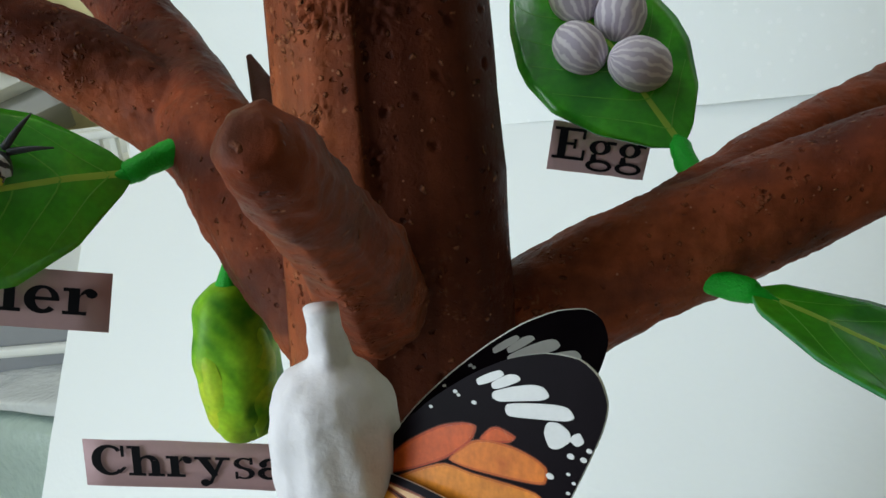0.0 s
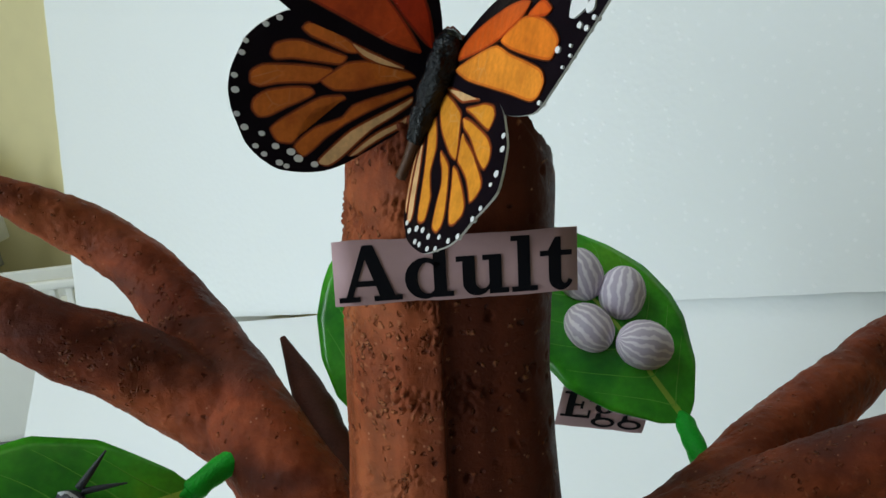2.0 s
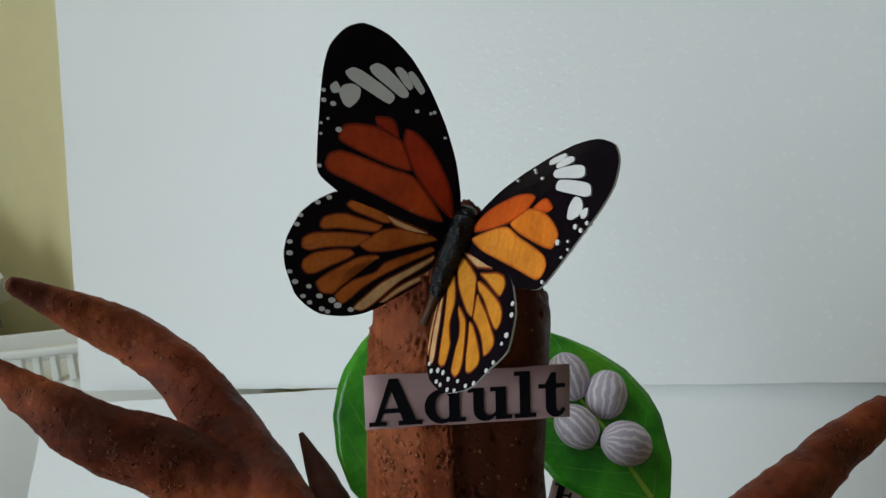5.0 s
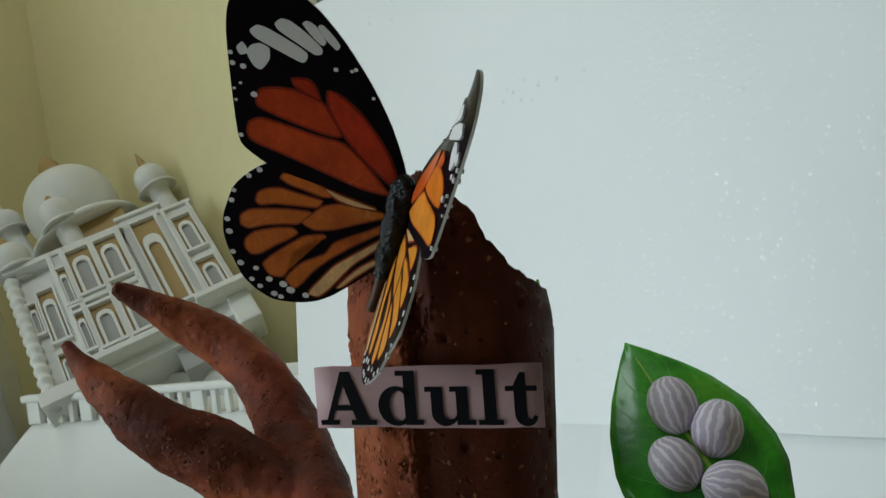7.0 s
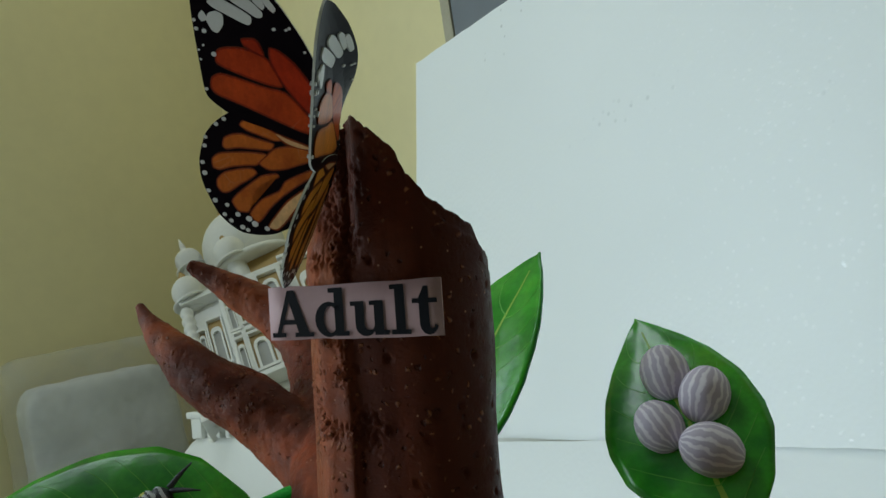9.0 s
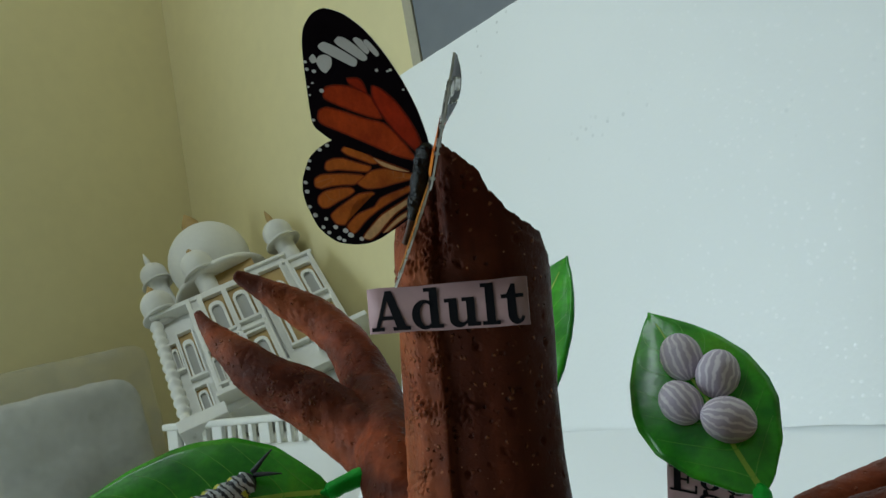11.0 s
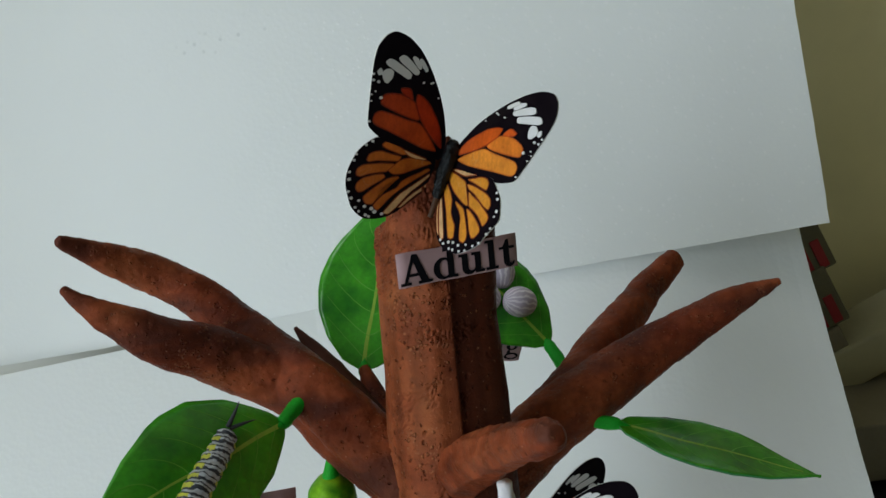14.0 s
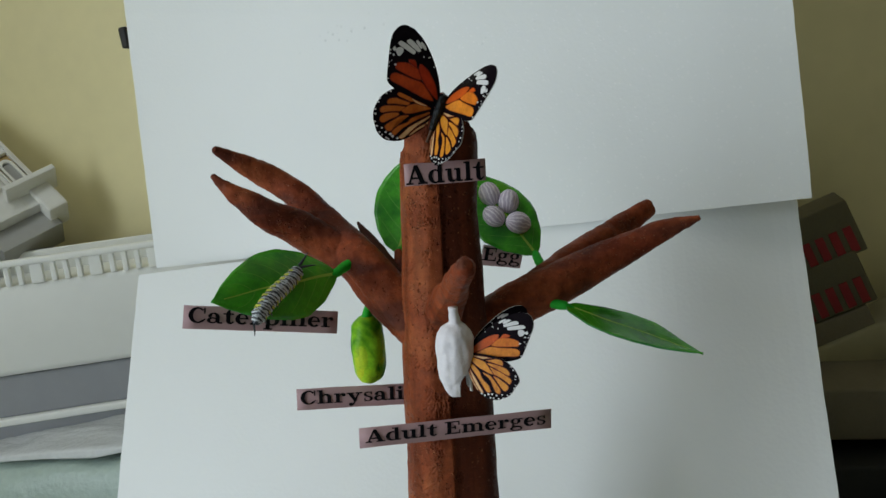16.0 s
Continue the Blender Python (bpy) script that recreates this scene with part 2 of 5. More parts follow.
def mat_board(name, pitted):
    m, nt, bsdf = material(name)
    co = coords(nt, 1.0)
    cells = node(nt, "TexVoronoi", Scale=330.0)
    specks = node(nt, "TexVoronoi", Scale=120.0)
    where = node(nt, "TexNoise", Scale=5.0, Detail=3.0)
    big = node(nt, "TexNoise", Scale=3.0, Detail=3.0)
    for n in (cells, specks, where, big):
        nt.links.new(co, n.inputs["Vector"])
    col = ramp(nt, big.outputs[0], [(0.3, (0.78, 0.81, 0.81)), (0.7, (0.83, 0.855, 0.855))])
    dots = ramp(nt, specks.outputs[0], [(0.0, grey(0.0)), (0.10, grey(0.0)), (0.17, grey(1.0))])
    mask = ramp(nt, where.outputs[0], [(0.60, grey(0.0)), (0.68, grey(1.0))])
    pits = mix(nt, mask, (1, 1, 1), dots)
    col = mix(nt, 0.26 if pitted else 0.0, col, mix(nt, 1.0, col, pits, "MULTIPLY"))
    tc = nt.nodes.new("ShaderNodeTexCoord")
    along = nt.nodes.new("ShaderNodeSeparateXYZ")
    nt.links.new(tc.outputs["Object"], along.inputs[0])
    # a slanting row of small dents, drawn in grey colour without depth
    row = nt.nodes.new("ShaderNodeMath")
    row.operation, row.inputs[1].default_value = "MULTIPLY_ADD", 0.15
    nt.links.new(along.outputs[0], row.inputs[0])
    nt.links.new(along.outputs[1], row.inputs[2])
    spans = []
    for value, low, high in ((row.outputs[0], 0.2144, 0.2504), (along.outputs[0], 0.26, 0.43)):
        span = nt.nodes.new("ShaderNodeMapRange")
        span.inputs["From Min"].default_value, span.inputs["From Max"].default_value = low, high
        nt.links.new(value, span.inputs[0])
        spans.append(ramp(nt, span.outputs[0], [(0.20, grey(0.0)), (0.40, grey(1.0)), (0.62, grey(1.0)), (0.85, grey(0.0))]))
    marks = node(nt, "TexVoronoi", Scale=230.0)
    nt.links.new(co, marks.inputs["Vector"])
    chance = nt.nodes.new("ShaderNodeSeparateColor")
    nt.links.new(marks.outputs["Color"], chance.inputs[0])
    dents = mix(nt, 1.0, ramp(nt, marks.outputs["Distance"], [(0.15, grey(1.0)), (0.40, grey(0.0))]), ramp(nt, chance.outputs[0], [(0.72, grey(0.0)), (0.76, grey(1.0))]), "MULTIPLY")
    dents = mix(nt, 1.0, dents, mix(nt, 1.0, spans[0], spans[1], "MULTIPLY"), "MULTIPLY")
    col = mix(nt, mix(nt, 1.0, dents, grey(0.30 if pitted else 0.0), "MULTIPLY"), col, (0.40, 0.43, 0.43))
    # single beads with a hard skin are glossier; their glints are also painted white
    shine = node(nt, "TexVoronoi", Scale=240.0)
    nt.links.new(co, shine.inputs["Vector"])
    pick = nt.nodes.new("ShaderNodeSeparateColor")
    nt.links.new(shine.outputs["Color"], pick.inputs[0])
    dot = mix(nt, 1.0, ramp(nt, shine.outputs["Distance"], [(0.10, grey(1.0)), (0.28, grey(0.0))]), ramp(nt, pick.outputs[0], [(0.48, grey(0.0)), (0.50, grey(1.0))]), "MULTIPLY")
    glint_zone = ramp(nt, along.outputs[0], [(0.24, grey(1.0)), (0.36, grey(0.0))])
    dot = mix(nt, 1.0, dot, mix(nt, 1.0, glint_zone, ramp(nt, where.outputs[0], [(0.30, grey(0.3)), (0.48, grey(1.0))]), "MULTIPLY"), "MULTIPLY")
    nt.links.new(mix(nt, mix(nt, 1.0, dot, grey(0.5 if pitted else 0.0), "MULTIPLY"), col, (0.97, 0.98, 0.98)), bsdf.inputs["Base Color"])
    nt.links.new(ramp(nt, dot, [(0.0, grey(0.42)), (1.0, grey(0.20 if pitted else 0.42))]), bsdf.inputs["Roughness"])
    nt.links.new(ramp(nt, dot, [(0.0, grey(0.5)), (1.0, grey(0.7 if pitted else 0.5))]), bsdf.inputs["Specular IOR Level"])
    chain = bump(nt, bsdf, cells.outputs[0], 0.15, 0.0005)
    chain = bump(nt, bsdf, dot, 0.15 if pitted else 0.0, 0.0007, chain)
    bump(nt, bsdf, pits, 0.15 if pitted else 0.0, 0.0004, chain)
    return m


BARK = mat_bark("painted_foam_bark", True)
LIMB = mat_bark("painted_foam_limb", False, stain=(0.050, 0.019, 0.016))
STUB = mat_bark("grey_brown_painted_foam", False, 0.7, (70.0, 44.0, 60.0), ((0.140, 0.046, 0.026), (0.205, 0.064, 0.033), (0.260, 0.080, 0.038), (0.35, 0.115, 0.052)), (0.070, 0.032, 0.023))
LEAF = mat_leaf("glossy_printed_leaf", (0.014, 0.165, 0.010), (0.062, 0.400, 0.018))
LEAF_BACK = mat_leaf("painted_leaf_back", (0.02, 0.20, 0.05), (0.05, 0.33, 0.09))
VEIN = mat_plain("pale_leaf_vein", (0.30, 0.50, 0.060), 0.4, gloss=0.25)
VEIN_FINE = mat_plain("fine_leaf_vein", (0.115, 0.41, 0.035), 0.4, gloss=0.25)
STEM = mat_plain("green_clay", (0.008, 0.39, 0.020), 0.5, 0.22, 260.0, 0.0008, gloss=0.25)
DARK_TWIG = mat_plain("dark_brown_painted_foam", (0.070, 0.024, 0.016), 0.6, 0.35, 260.0, 0.0006, gloss=0.1)
EGG = mat_egg()
PAPER = mat_plain("mauve_paper", (0.41, 0.265, 0.275), 0.55, 0.06, 120.0, 0.0001, gloss=0.2)
INK = mat_plain("black_ink", (0.005, 0.005, 0.007), 0.6, 0.1, 100.0, 0.00005, gloss=0.06)
BOARD = mat_board("expanded_polystyrene", True)
BOARD_CLEAN = mat_board("smooth_polystyrene", False)
WALL = mat_plain("olive_cream_wall_paint", (0.80, 0.72, 0.41), 0.6, 0.05, 8.0, 0.0006)
CEIL = mat_plain("dull_ceiling_paint", (0.42, 0.42, 0.40), 0.7, 0.03, 8.0, 0.0006)
FLOORM = mat_plain("dark_floor_tile", (0.13, 0.12, 0.11), 0.4, 0.08, 6.0, 0.0003)
TABLE = mat_plain("pale_table_laminate", (0.48, 0.49, 0.46), 0.35, 0.06, 10.0, 0.0002)
WING_BLACK = mat_plain("printed_black", (0.006, 0.004, 0.006), 0.28, 0.3, 500.0, 0.00004, gloss=0.02)
# red, mid and amber: same print deepened by the left forewing's shade
SHADE_RED = mat_print("shaded_print_red_orange", (0.35, 0.026, 0.005), (0.20, 0.014, 0.004))
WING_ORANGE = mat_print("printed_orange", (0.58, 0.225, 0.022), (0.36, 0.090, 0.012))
SHADE_MID = mat_print("shaded_print_mid_orange", (0.37, 0.038, 0.006), (0.23, 0.020, 0.005))
SHADE_AMBER = mat_print("shaded_print_amber", (0.40, 0.050, 0.007), (0.27, 0.028, 0.006))
PALE_RED = mat_print("printed_bright_red_orange", (0.50, 0.080, 0.009), (0.34, 0.042, 0.006))
PALE_MID = mat_print("printed_bright_orange", (0.57, 0.152, 0.014), (0.40, 0.072, 0.010))
PALE_AMBER = mat_print("printed_yellow_amber", (0.61, 0.205, 0.022), (0.44, 0.095, 0.012))
# the hindwing orange with the left wing's shade put into it
SHADE_ORANGE = mat_print("shaded_print_brown_orange", (0.43, 0.108, 0.013), (0.27, 0.050, 0.008))
WING_EDGE = mat_plain("printed_dark_orange", (0.24, 0.042, 0.007), 0.36, 0.35, 700.0, 0.00004, gloss=0.2)
WING_BROWN = mat_plain("printed_vein_edge", (0.085, 0.020, 0.006), 0.4, 0.3, 700.0, 0.00004, gloss=0.1)
WING_PALE = mat_print("printed_pale_buff", (0.62, 0.38, 0.18), (0.42, 0.20, 0.06))
RIM = {
    SHADE_RED: mat_print("shaded_rim_red", (0.20, 0.012, 0.004), (0.12, 0.008, 0.003)),
    SHADE_MID: mat_print("shaded_rim_red_orange", (0.22, 0.017, 0.004), (0.13, 0.010, 0.003)),
    SHADE_AMBER: mat_print("shaded_rim_amber", (0.25, 0.024, 0.005), (0.15, 0.013, 0.004)),
    PALE_RED: mat_print("printed_deep_red_orange", (0.38, 0.045, 0.006), (0.24, 0.022, 0.005)),
    PALE_MID: mat_print("printed_deep_orange", (0.45, 0.090, 0.009), (0.30, 0.045, 0.007)),
    PALE_AMBER: mat_print("printed_deep_amber", (0.50, 0.125, 0.012), (0.34, 0.060, 0.009)),
}
WING_WHITE = mat_plain("printed_white", (0.62, 0.62, 0.62), 0.33, 0.06, 300.0, 0.00004, gloss=0.25)
CUT_EDGE = mat_plain("white_card_edge", (0.6, 0.6, 0.58), 0.7)
BODY = mat_plain("black_glossy_clay", (0.003, 0.0045, 0.0055), 0.22, 0.3, 260.0, 0.0022, gloss=0.22)
TWIG = mat_plain("brown_stick", (0.06, 0.025, 0.010), 0.5, 0.3, 500.0, 0.0004, gloss=0.3)
COCOON = mat_plain("white_papery_clay", (0.70, 0.68, 0.71), 0.6, 0.07, 90.0, 0.0007, gloss=0.3)
PUPA = mat_leaf("green_painted_clay", (0.022, 0.190, 0.004), (0.26, 0.58, 0.018), 0.08, 0.0024, 0.45)
WHITE_CLAY = mat_plain("white_model_plaster", (0.74, 0.74, 0.70), 0.6, 0.05, 40.0, 0.0006)
TAN = mat_plain("tan_window_card", (0.40, 0.27, 0.10), 0.6, 0.12, 60.0)
PLASTIC = mat_plain("white_plastic", (0.84, 0.85, 0.81), 0.4, 0.03, 10.0, 0.0002)
GREYP = mat_plain("grey_plastic", (0.30, 0.31, 0.33), 0.5, 0.08, 10.0, 0.0003)


# ------------------------------------------------------------------ mesh helpers
PLACE = Matrix()


def finish(bm, name, mats, parent=None, label="", smooth=True):
    me = bpy.data.meshes.new(name)
    bmesh.ops.recalc_face_normals(bm, faces=bm.faces)
    bm.to_mesh(me)
    bm.free()
    for mt in mats if isinstance(mats, (list, tuple)) else [mats]:
        me.materials.append(mt)
    for p in me.polygons:
        p.use_smooth = smooth
    ob = new(name, me)
    if parent is not None:
        ob.parent = parent
    else:
        ob.matrix_world = PLACE
    if label:
        tagged(ob, label)
    return ob


def part(name, bm, mat, parent, label="", smooth=True):
    return finish(bm, name, mat, parent, label, smooth)


def thing(name, label, category, group="", kind=""):
    ob = tagged(new(name), label, category, group, kind)
    ob.matrix_world = PLACE
    return ob


def add_box(bm, m, sx, sy, sz, bevel=0.0):
    geo = bmesh.ops.create_cube(bm, size=1.0, matrix=m @ Matrix.Diagonal((sx, sy, sz, 1)))
    if bevel:
        edges = {e for v in geo["verts"] for e in v.link_edges}
        bmesh.ops.bevel(bm, geom=list(edges), offset=bevel, segments=2, affect="EDGES", profile=0.6)


def box(m, sx, sy, sz, bevel=0.0):
    bm = bmesh.new()
    add_box(bm, m, sx, sy, sz, bevel)
    return bm


def smooth_path(points, steps):
    """Catmull-Rom through rows of numbers."""
    p = np.array(points, float)
    p = np.vstack([2 * p[0] - p[1], p, 2 * p[-1] - p[-2]])
    out = []
    for i in range(1, len(p) - 2):
        for k in range(steps):
            t = k / steps
            a, b, c, d = p[i - 1 : i + 3]
            out.append(0.5 * (2 * b + (c - a) * t + (2 * a - 5 * b + 4 * c - d) * t * t + (3 * b - a - 3 * c + d) * t**3))
    return np.array(out + [p[-2]])


def add_tube(bm, rows, sides=24, steps=10, rough=0.0, flat=1.0, scale=160.0, cap_round=True, square=1.0):
    """A tube along rows of x, y, z, radius; rough: metres of lumpy noise; flat: thickness across the view."""
    path = smooth_path(rows, steps)
    rings = []
    n = len(path)
    for i, (x, y, z, r) in enumerate(path):
        c = Vector((x, y, z))
        ahead = Vector(path[min(i + 1, n - 1)][:3]) - Vector(path[max(i - 1, 0)][:3])
        ahead.normalize()
        side = ahead.cross(Vector((0, 1, 0))).normalized()
        deep = side.cross(ahead).normalized()
        ring = []
        for k in range(sides):
            a = 2 * math.pi * k / sides
            ca, sa = math.cos(a), math.sin(a)
            d = side * math.copysign(abs(ca) ** square, ca) + deep * (math.copysign(abs(sa) ** square, sa) * flat)
            p = c + d * max(r, 0.0002)
            if rough:
                p += d * (rough * (noise.noise(p * scale) + 0.5 * noise.noise(p * scale * 3.1)) * min(1.0, r / 0.006))
            ring.append(bm.verts.new(p))
        rings.append(ring)
    for a, b in zip(rings, rings[1:]):
        for k in range(sides):
            bm.faces.new((a[k], a[(k + 1) % sides], b[(k + 1) % sides], b[k]))
    for ring, at in ((rings[0], 0), (rings[-1], -1)):
        mid = bm.verts.new(Vector(path[at][:3]) + (Vector(path[at][:3]) - Vector(path[1 if at == 0 else -2][:3])).normalized() * path[at][3] * (0.35 if cap_round else 0))
        for k in range(sides):
            bm.faces.new((ring[k], ring[(k + 1) % sides], mid))


def tube(rows, **more):
    bm = bmesh.new()
    add_tube(bm, rows, **more)
    return bm


def lathe(bm, rows, axis=Matrix(), sides=32, lump=0.0, scale=120.0, squash=1.0):
    """A turned shape from rows of height, radius along the axis matrix's z."""
    prof = smooth_path(rows, 5)
    rings = []
    for h, r in prof:
        ring = []
        for k in range(sides):
            a = 2 * math.pi * k / sides
            p = axis @ Vector((max(r, 1e-4) * math.cos(a), max(r, 1e-4) * math.sin(a) * squash, h))
            if lump:
                out = (p - axis @ Vector((0, 0, h))).normalized()
                p += out * lump * noise.noise(p * scale)
            ring.append(bm.verts.new(p))
        rings.append(ring)
    for a, b in zip(rings, rings[1:]):
        for k in range(sides):
            bm.faces.new((a[k], a[(k + 1) % sides], b[(k + 1) % sides], b[k]))
    bm.faces.new(rings[0])
    bm.faces.new(rings[-1])


# ------------------------------------------------------------------ room
def room_box(name, s, q, z, mat, label="", category="", parent=None, bevel=0.0):
    mid = Vector(((s[0] + s[1]) / 2, (q[0] + q[1]) / 2, (z[0] + z[1]) / 2))
    ob = finish(box(ROOM @ Matrix.Translation(mid), s[1] - s[0], q[1] - q[0], z[1] - z[0], bevel), name, mat, parent, smooth=False)
    return tagged(ob, label, category, kind="structure") if parent is None else ob


T = 0.12
room_box("floor", (-T, ROOM_S + T), (-T, ROOM_Q + T), (FLOOR - 0.1, FLOOR), FLOORM, "plain dark tiled floor of the room", "floor")
room_box("ceiling", (-T, ROOM_S + T), (-T, ROOM_Q + T), (TOP, TOP + 0.1), CEIL, "plain dull painted ceiling", "ceiling")
room_box("wall_back", (-T, ROOM_S + T), (-T, 0), (FLOOR, TOP), WALL, "olive cream painted wall behind the white boards", "wall")
room_box("wall_right", (ROOM_S, ROOM_S + T), (0, ROOM_Q), (FLOOR, TOP), WALL, "plain olive cream painted side wall", "wall")
room_box("wall_front", (-T, ROOM_S + T), (ROOM_Q, ROOM_Q + T), (FLOOR, TOP), WALL, "plain olive cream painted wall", "wall")
bm = bmesh.new()
for q, z in (((0, WIN_Q[0]), (FLOOR, TOP)), ((WIN_Q[1], ROOM_Q), (FLOOR, TOP)), (WIN_Q, (FLOOR, WIN_Z[0])), (WIN_Q, (WIN_Z[1], TOP))):
    add_box(bm, ROOM @ Matrix.Translation((-T / 2, sum(q) / 2, sum(z) / 2)), T, q[1] - q[0], z[1] - z[0])
tagged(finish(bm, "wall_left", WALL, smooth=False), "olive cream painted wall with a window opening", "wall", kind="structure")

# unseen housing, added to go with the fill lamp
fixture = thing("added_ceiling_light", "unseen white ceiling housing added for the fill lamp", "ceiling light")
part("housing", box(ROOM @ Matrix.Translation((0.50, 0.80, TOP - 0.015)), 0.34, 0.94, 0.03, 0.004), CEIL, fixture, smooth=False)

table = thing("table", "pale laminate table that carries the whole display", "table")
part("tabletop", box(ROOM @ Matrix.Translation((1.2, 0.62, -0.02)), 2.3, 1.2, 0.04, 0.004), TABLE, table, smooth=False)
for s in (0.15, 2.25):
    for q in (0.1, 1.14):
        part("leg", box(ROOM @ Matrix.Translation((s, q, (FLOOR - 0.04) / 2)), 0.05, 0.05, -FLOOR - 0.04), TABLE, table, smooth=False)


# ------------------------------------------------------------------ white boards
PLACE = LEVEL


def board(name, corner, left, up, width, height, depth, label, mat, rise=0.0, bow=0.0):
    """A sheet from its lower right front corner; rise: how much higher its right edge was cut; bow: how far its upper right part bends forward."""
    left, up = Vector(left).normalized(), Vector(up).normalized()
    back = up.cross(left).normalized()
    if back.y < 0:
        back = -back
    m = Matrix((left, up, back)).transposed().to_4x4()
    m.translation = Vector(corner)
    bm = bmesh.new()
    nx, ny = 60, 34
    grid = [[bm.verts.new((width * i / nx, (height + rise * (1 - i / nx)) * j / ny, 0)) for i in range(nx + 1)] for j in range(ny + 1)]
    rear = [[bm.verts.new((width * i / nx, (height + rise * (1 - i / nx)) * j / ny, depth)) for i in range(nx + 1)] for j in range(ny + 1)]
    for g in (grid, rear):
        for j in range(ny):
            for i in range(nx):
                bm.faces.new((g[j][i], g[j][i + 1], g[j + 1][i + 1], g[j + 1][i]))
    for v in bm.verts:
        near = min(1.0, max(0.0, v.co.x) / 0.12)
        v.co.z -= bow * near * near * (3 - 2 * near) * max(0.0, 1 - v.co.x / 0.31) * (max(0.0, v.co.y) / height) ** 1.5
    rim = lambda g: g[0] + [r[-1] for r in g[1:]] + g[-1][-2::-1] + [r[0] for r in g[-2:0:-1]]  # noqa: E731
    a, b = rim(grid), rim(rear)
    for v in a + b:
        p = m @ v.co
        v.co.x += 0.0004 * noise.noise(p * 60) + 0.0004 * noise.noise(p * 210)
        v.co.y += 0.0004 * noise.noise(p * 60 + Vector((5, 1, 2))) + 0.0004 * noise.noise(p * 210)
    for k in range(len(a)):
        bm.faces.new((a[k], a[(k + 1) % len(a)], b[(k + 1) % len(a)], b[k]))
    ob = finish(bm, name, mat, smooth=False)
    ob.matrix_world = PLACE @ m
    return tagged(ob, label, "foam board")


board("foam_board", (0.3214, 0.1554, 0.3390), (-0.86394, 0.48988, -0.11672), (-0.0301, 0.1811, 0.9830), 0.5765, 0.2943, 0.03, "white polystyrene foam sheet standing behind the model tree", BOARD)
board("foam_board", (0.2867, 0.0076, -0.0175), (-0.91847, 0.38663, -0.08321), (0.1159, 0.4642, 0.8781), 0.5645, 0.385, 0.012, "white polystyrene foam sheet leaning back below the other sheet", BOARD_CLEAN, 0.022, 0.024)


# ------------------------------------------------------------------ model tree
tree = thing("model_tree", "model tree of carved foam painted reddish brown, standing on the table", "model tree")
SECTION = [(0.0330, 0.0370), (0.0360, 0.0367), (0.0375, 0.0380), (0.0447, 0.0390), (0.0543, 0.0424), (0.0590, 0.0522), (0.0576, 0.0636), (0.0512, 0.0748), (0.0406, 0.0809), (0.0296, 0.0791), (0.0224, 0.0699), (0.0183, 0.0600), (0.0206, 0.0465), (0.0278, 0.0383)]
MID = Vector((0.039, 0.061))
# how far the trunk swells to the left, to the right and in depth, by height
SWELL_Z = (0.0, 0.24, 0.28, 0.30, 0.32, 0.335, 0.35, 0.365, 0.38, 0.40, 0.43)
SWELL_LEFT = (1.40, 1.244, 1.211, 1.169, 1.116, 1.067, 1.011, 0.985, 0.958, 0.924, 0.90)
SWELL_RIGHT = (1.36, 1.176, 1.124, 1.087, 1.070, 1.080, 1.014, 0.977, 1.019, 1.043, 1.02)
SWELL_DEEP = (1.25, 1.104, 1.061, 1.019, 0.981, 0.955, 0.944, 0.953, 0.978, 1.012, 1.02)
# the height of the slanting cut at the top, by the way round from the front
CUT_TURN = (-3.15, -1.6, -1.25, -1.10, -1.0, -0.8, -0.5, -0.25, -0.08, 0.10, 0.28, 0.47, 0.55, 0.70, 0.9, 1.05, 1.16, 1.3, 1.6, 3.15)
CUT_HIGH = (0.3960, 0.3985, 0.4000, 0.4020, 0.4070, 0.4110, 0.4145, 0.4215, 0.4285, 0.4295, 0.4255, 0.4215, 0.4165, 0.4120, 0.4085, 0.4070, 0.4055, 0.4015, 0.3985, 0.3960)


def torn(p, beads):
    """Relief of carved foam, in metres outwards: beads laid bare in clusters, and single holes; beads: how readily they show."""
    deep = 0.0
    where = 0.6 * noise.noise(p * 130) + 0.4 * noise.noise(p * 42 + Vector((3, 1, 7)))
    bare = min(1.0, max(0.0, (where - 0.16 + beads) * 7.0))
    if bare:
        near = noise.voronoi(p * 640)[0]
        deep += bare * 0.0011 * (min(1.0, (near[1] - near[0]) * 2.2) - 0.72)
    far, spots = noise.voronoi(Vector((p.x * 330, p.y * 330, p.z * 250)))
    if abs(noise.cell(spots[0] * 7.13)) % 1.0 < 0.20:
        deep -= 0.0010 * max(0.0, 1.0 - (far[0] / 0.30) ** 2)
    return deep


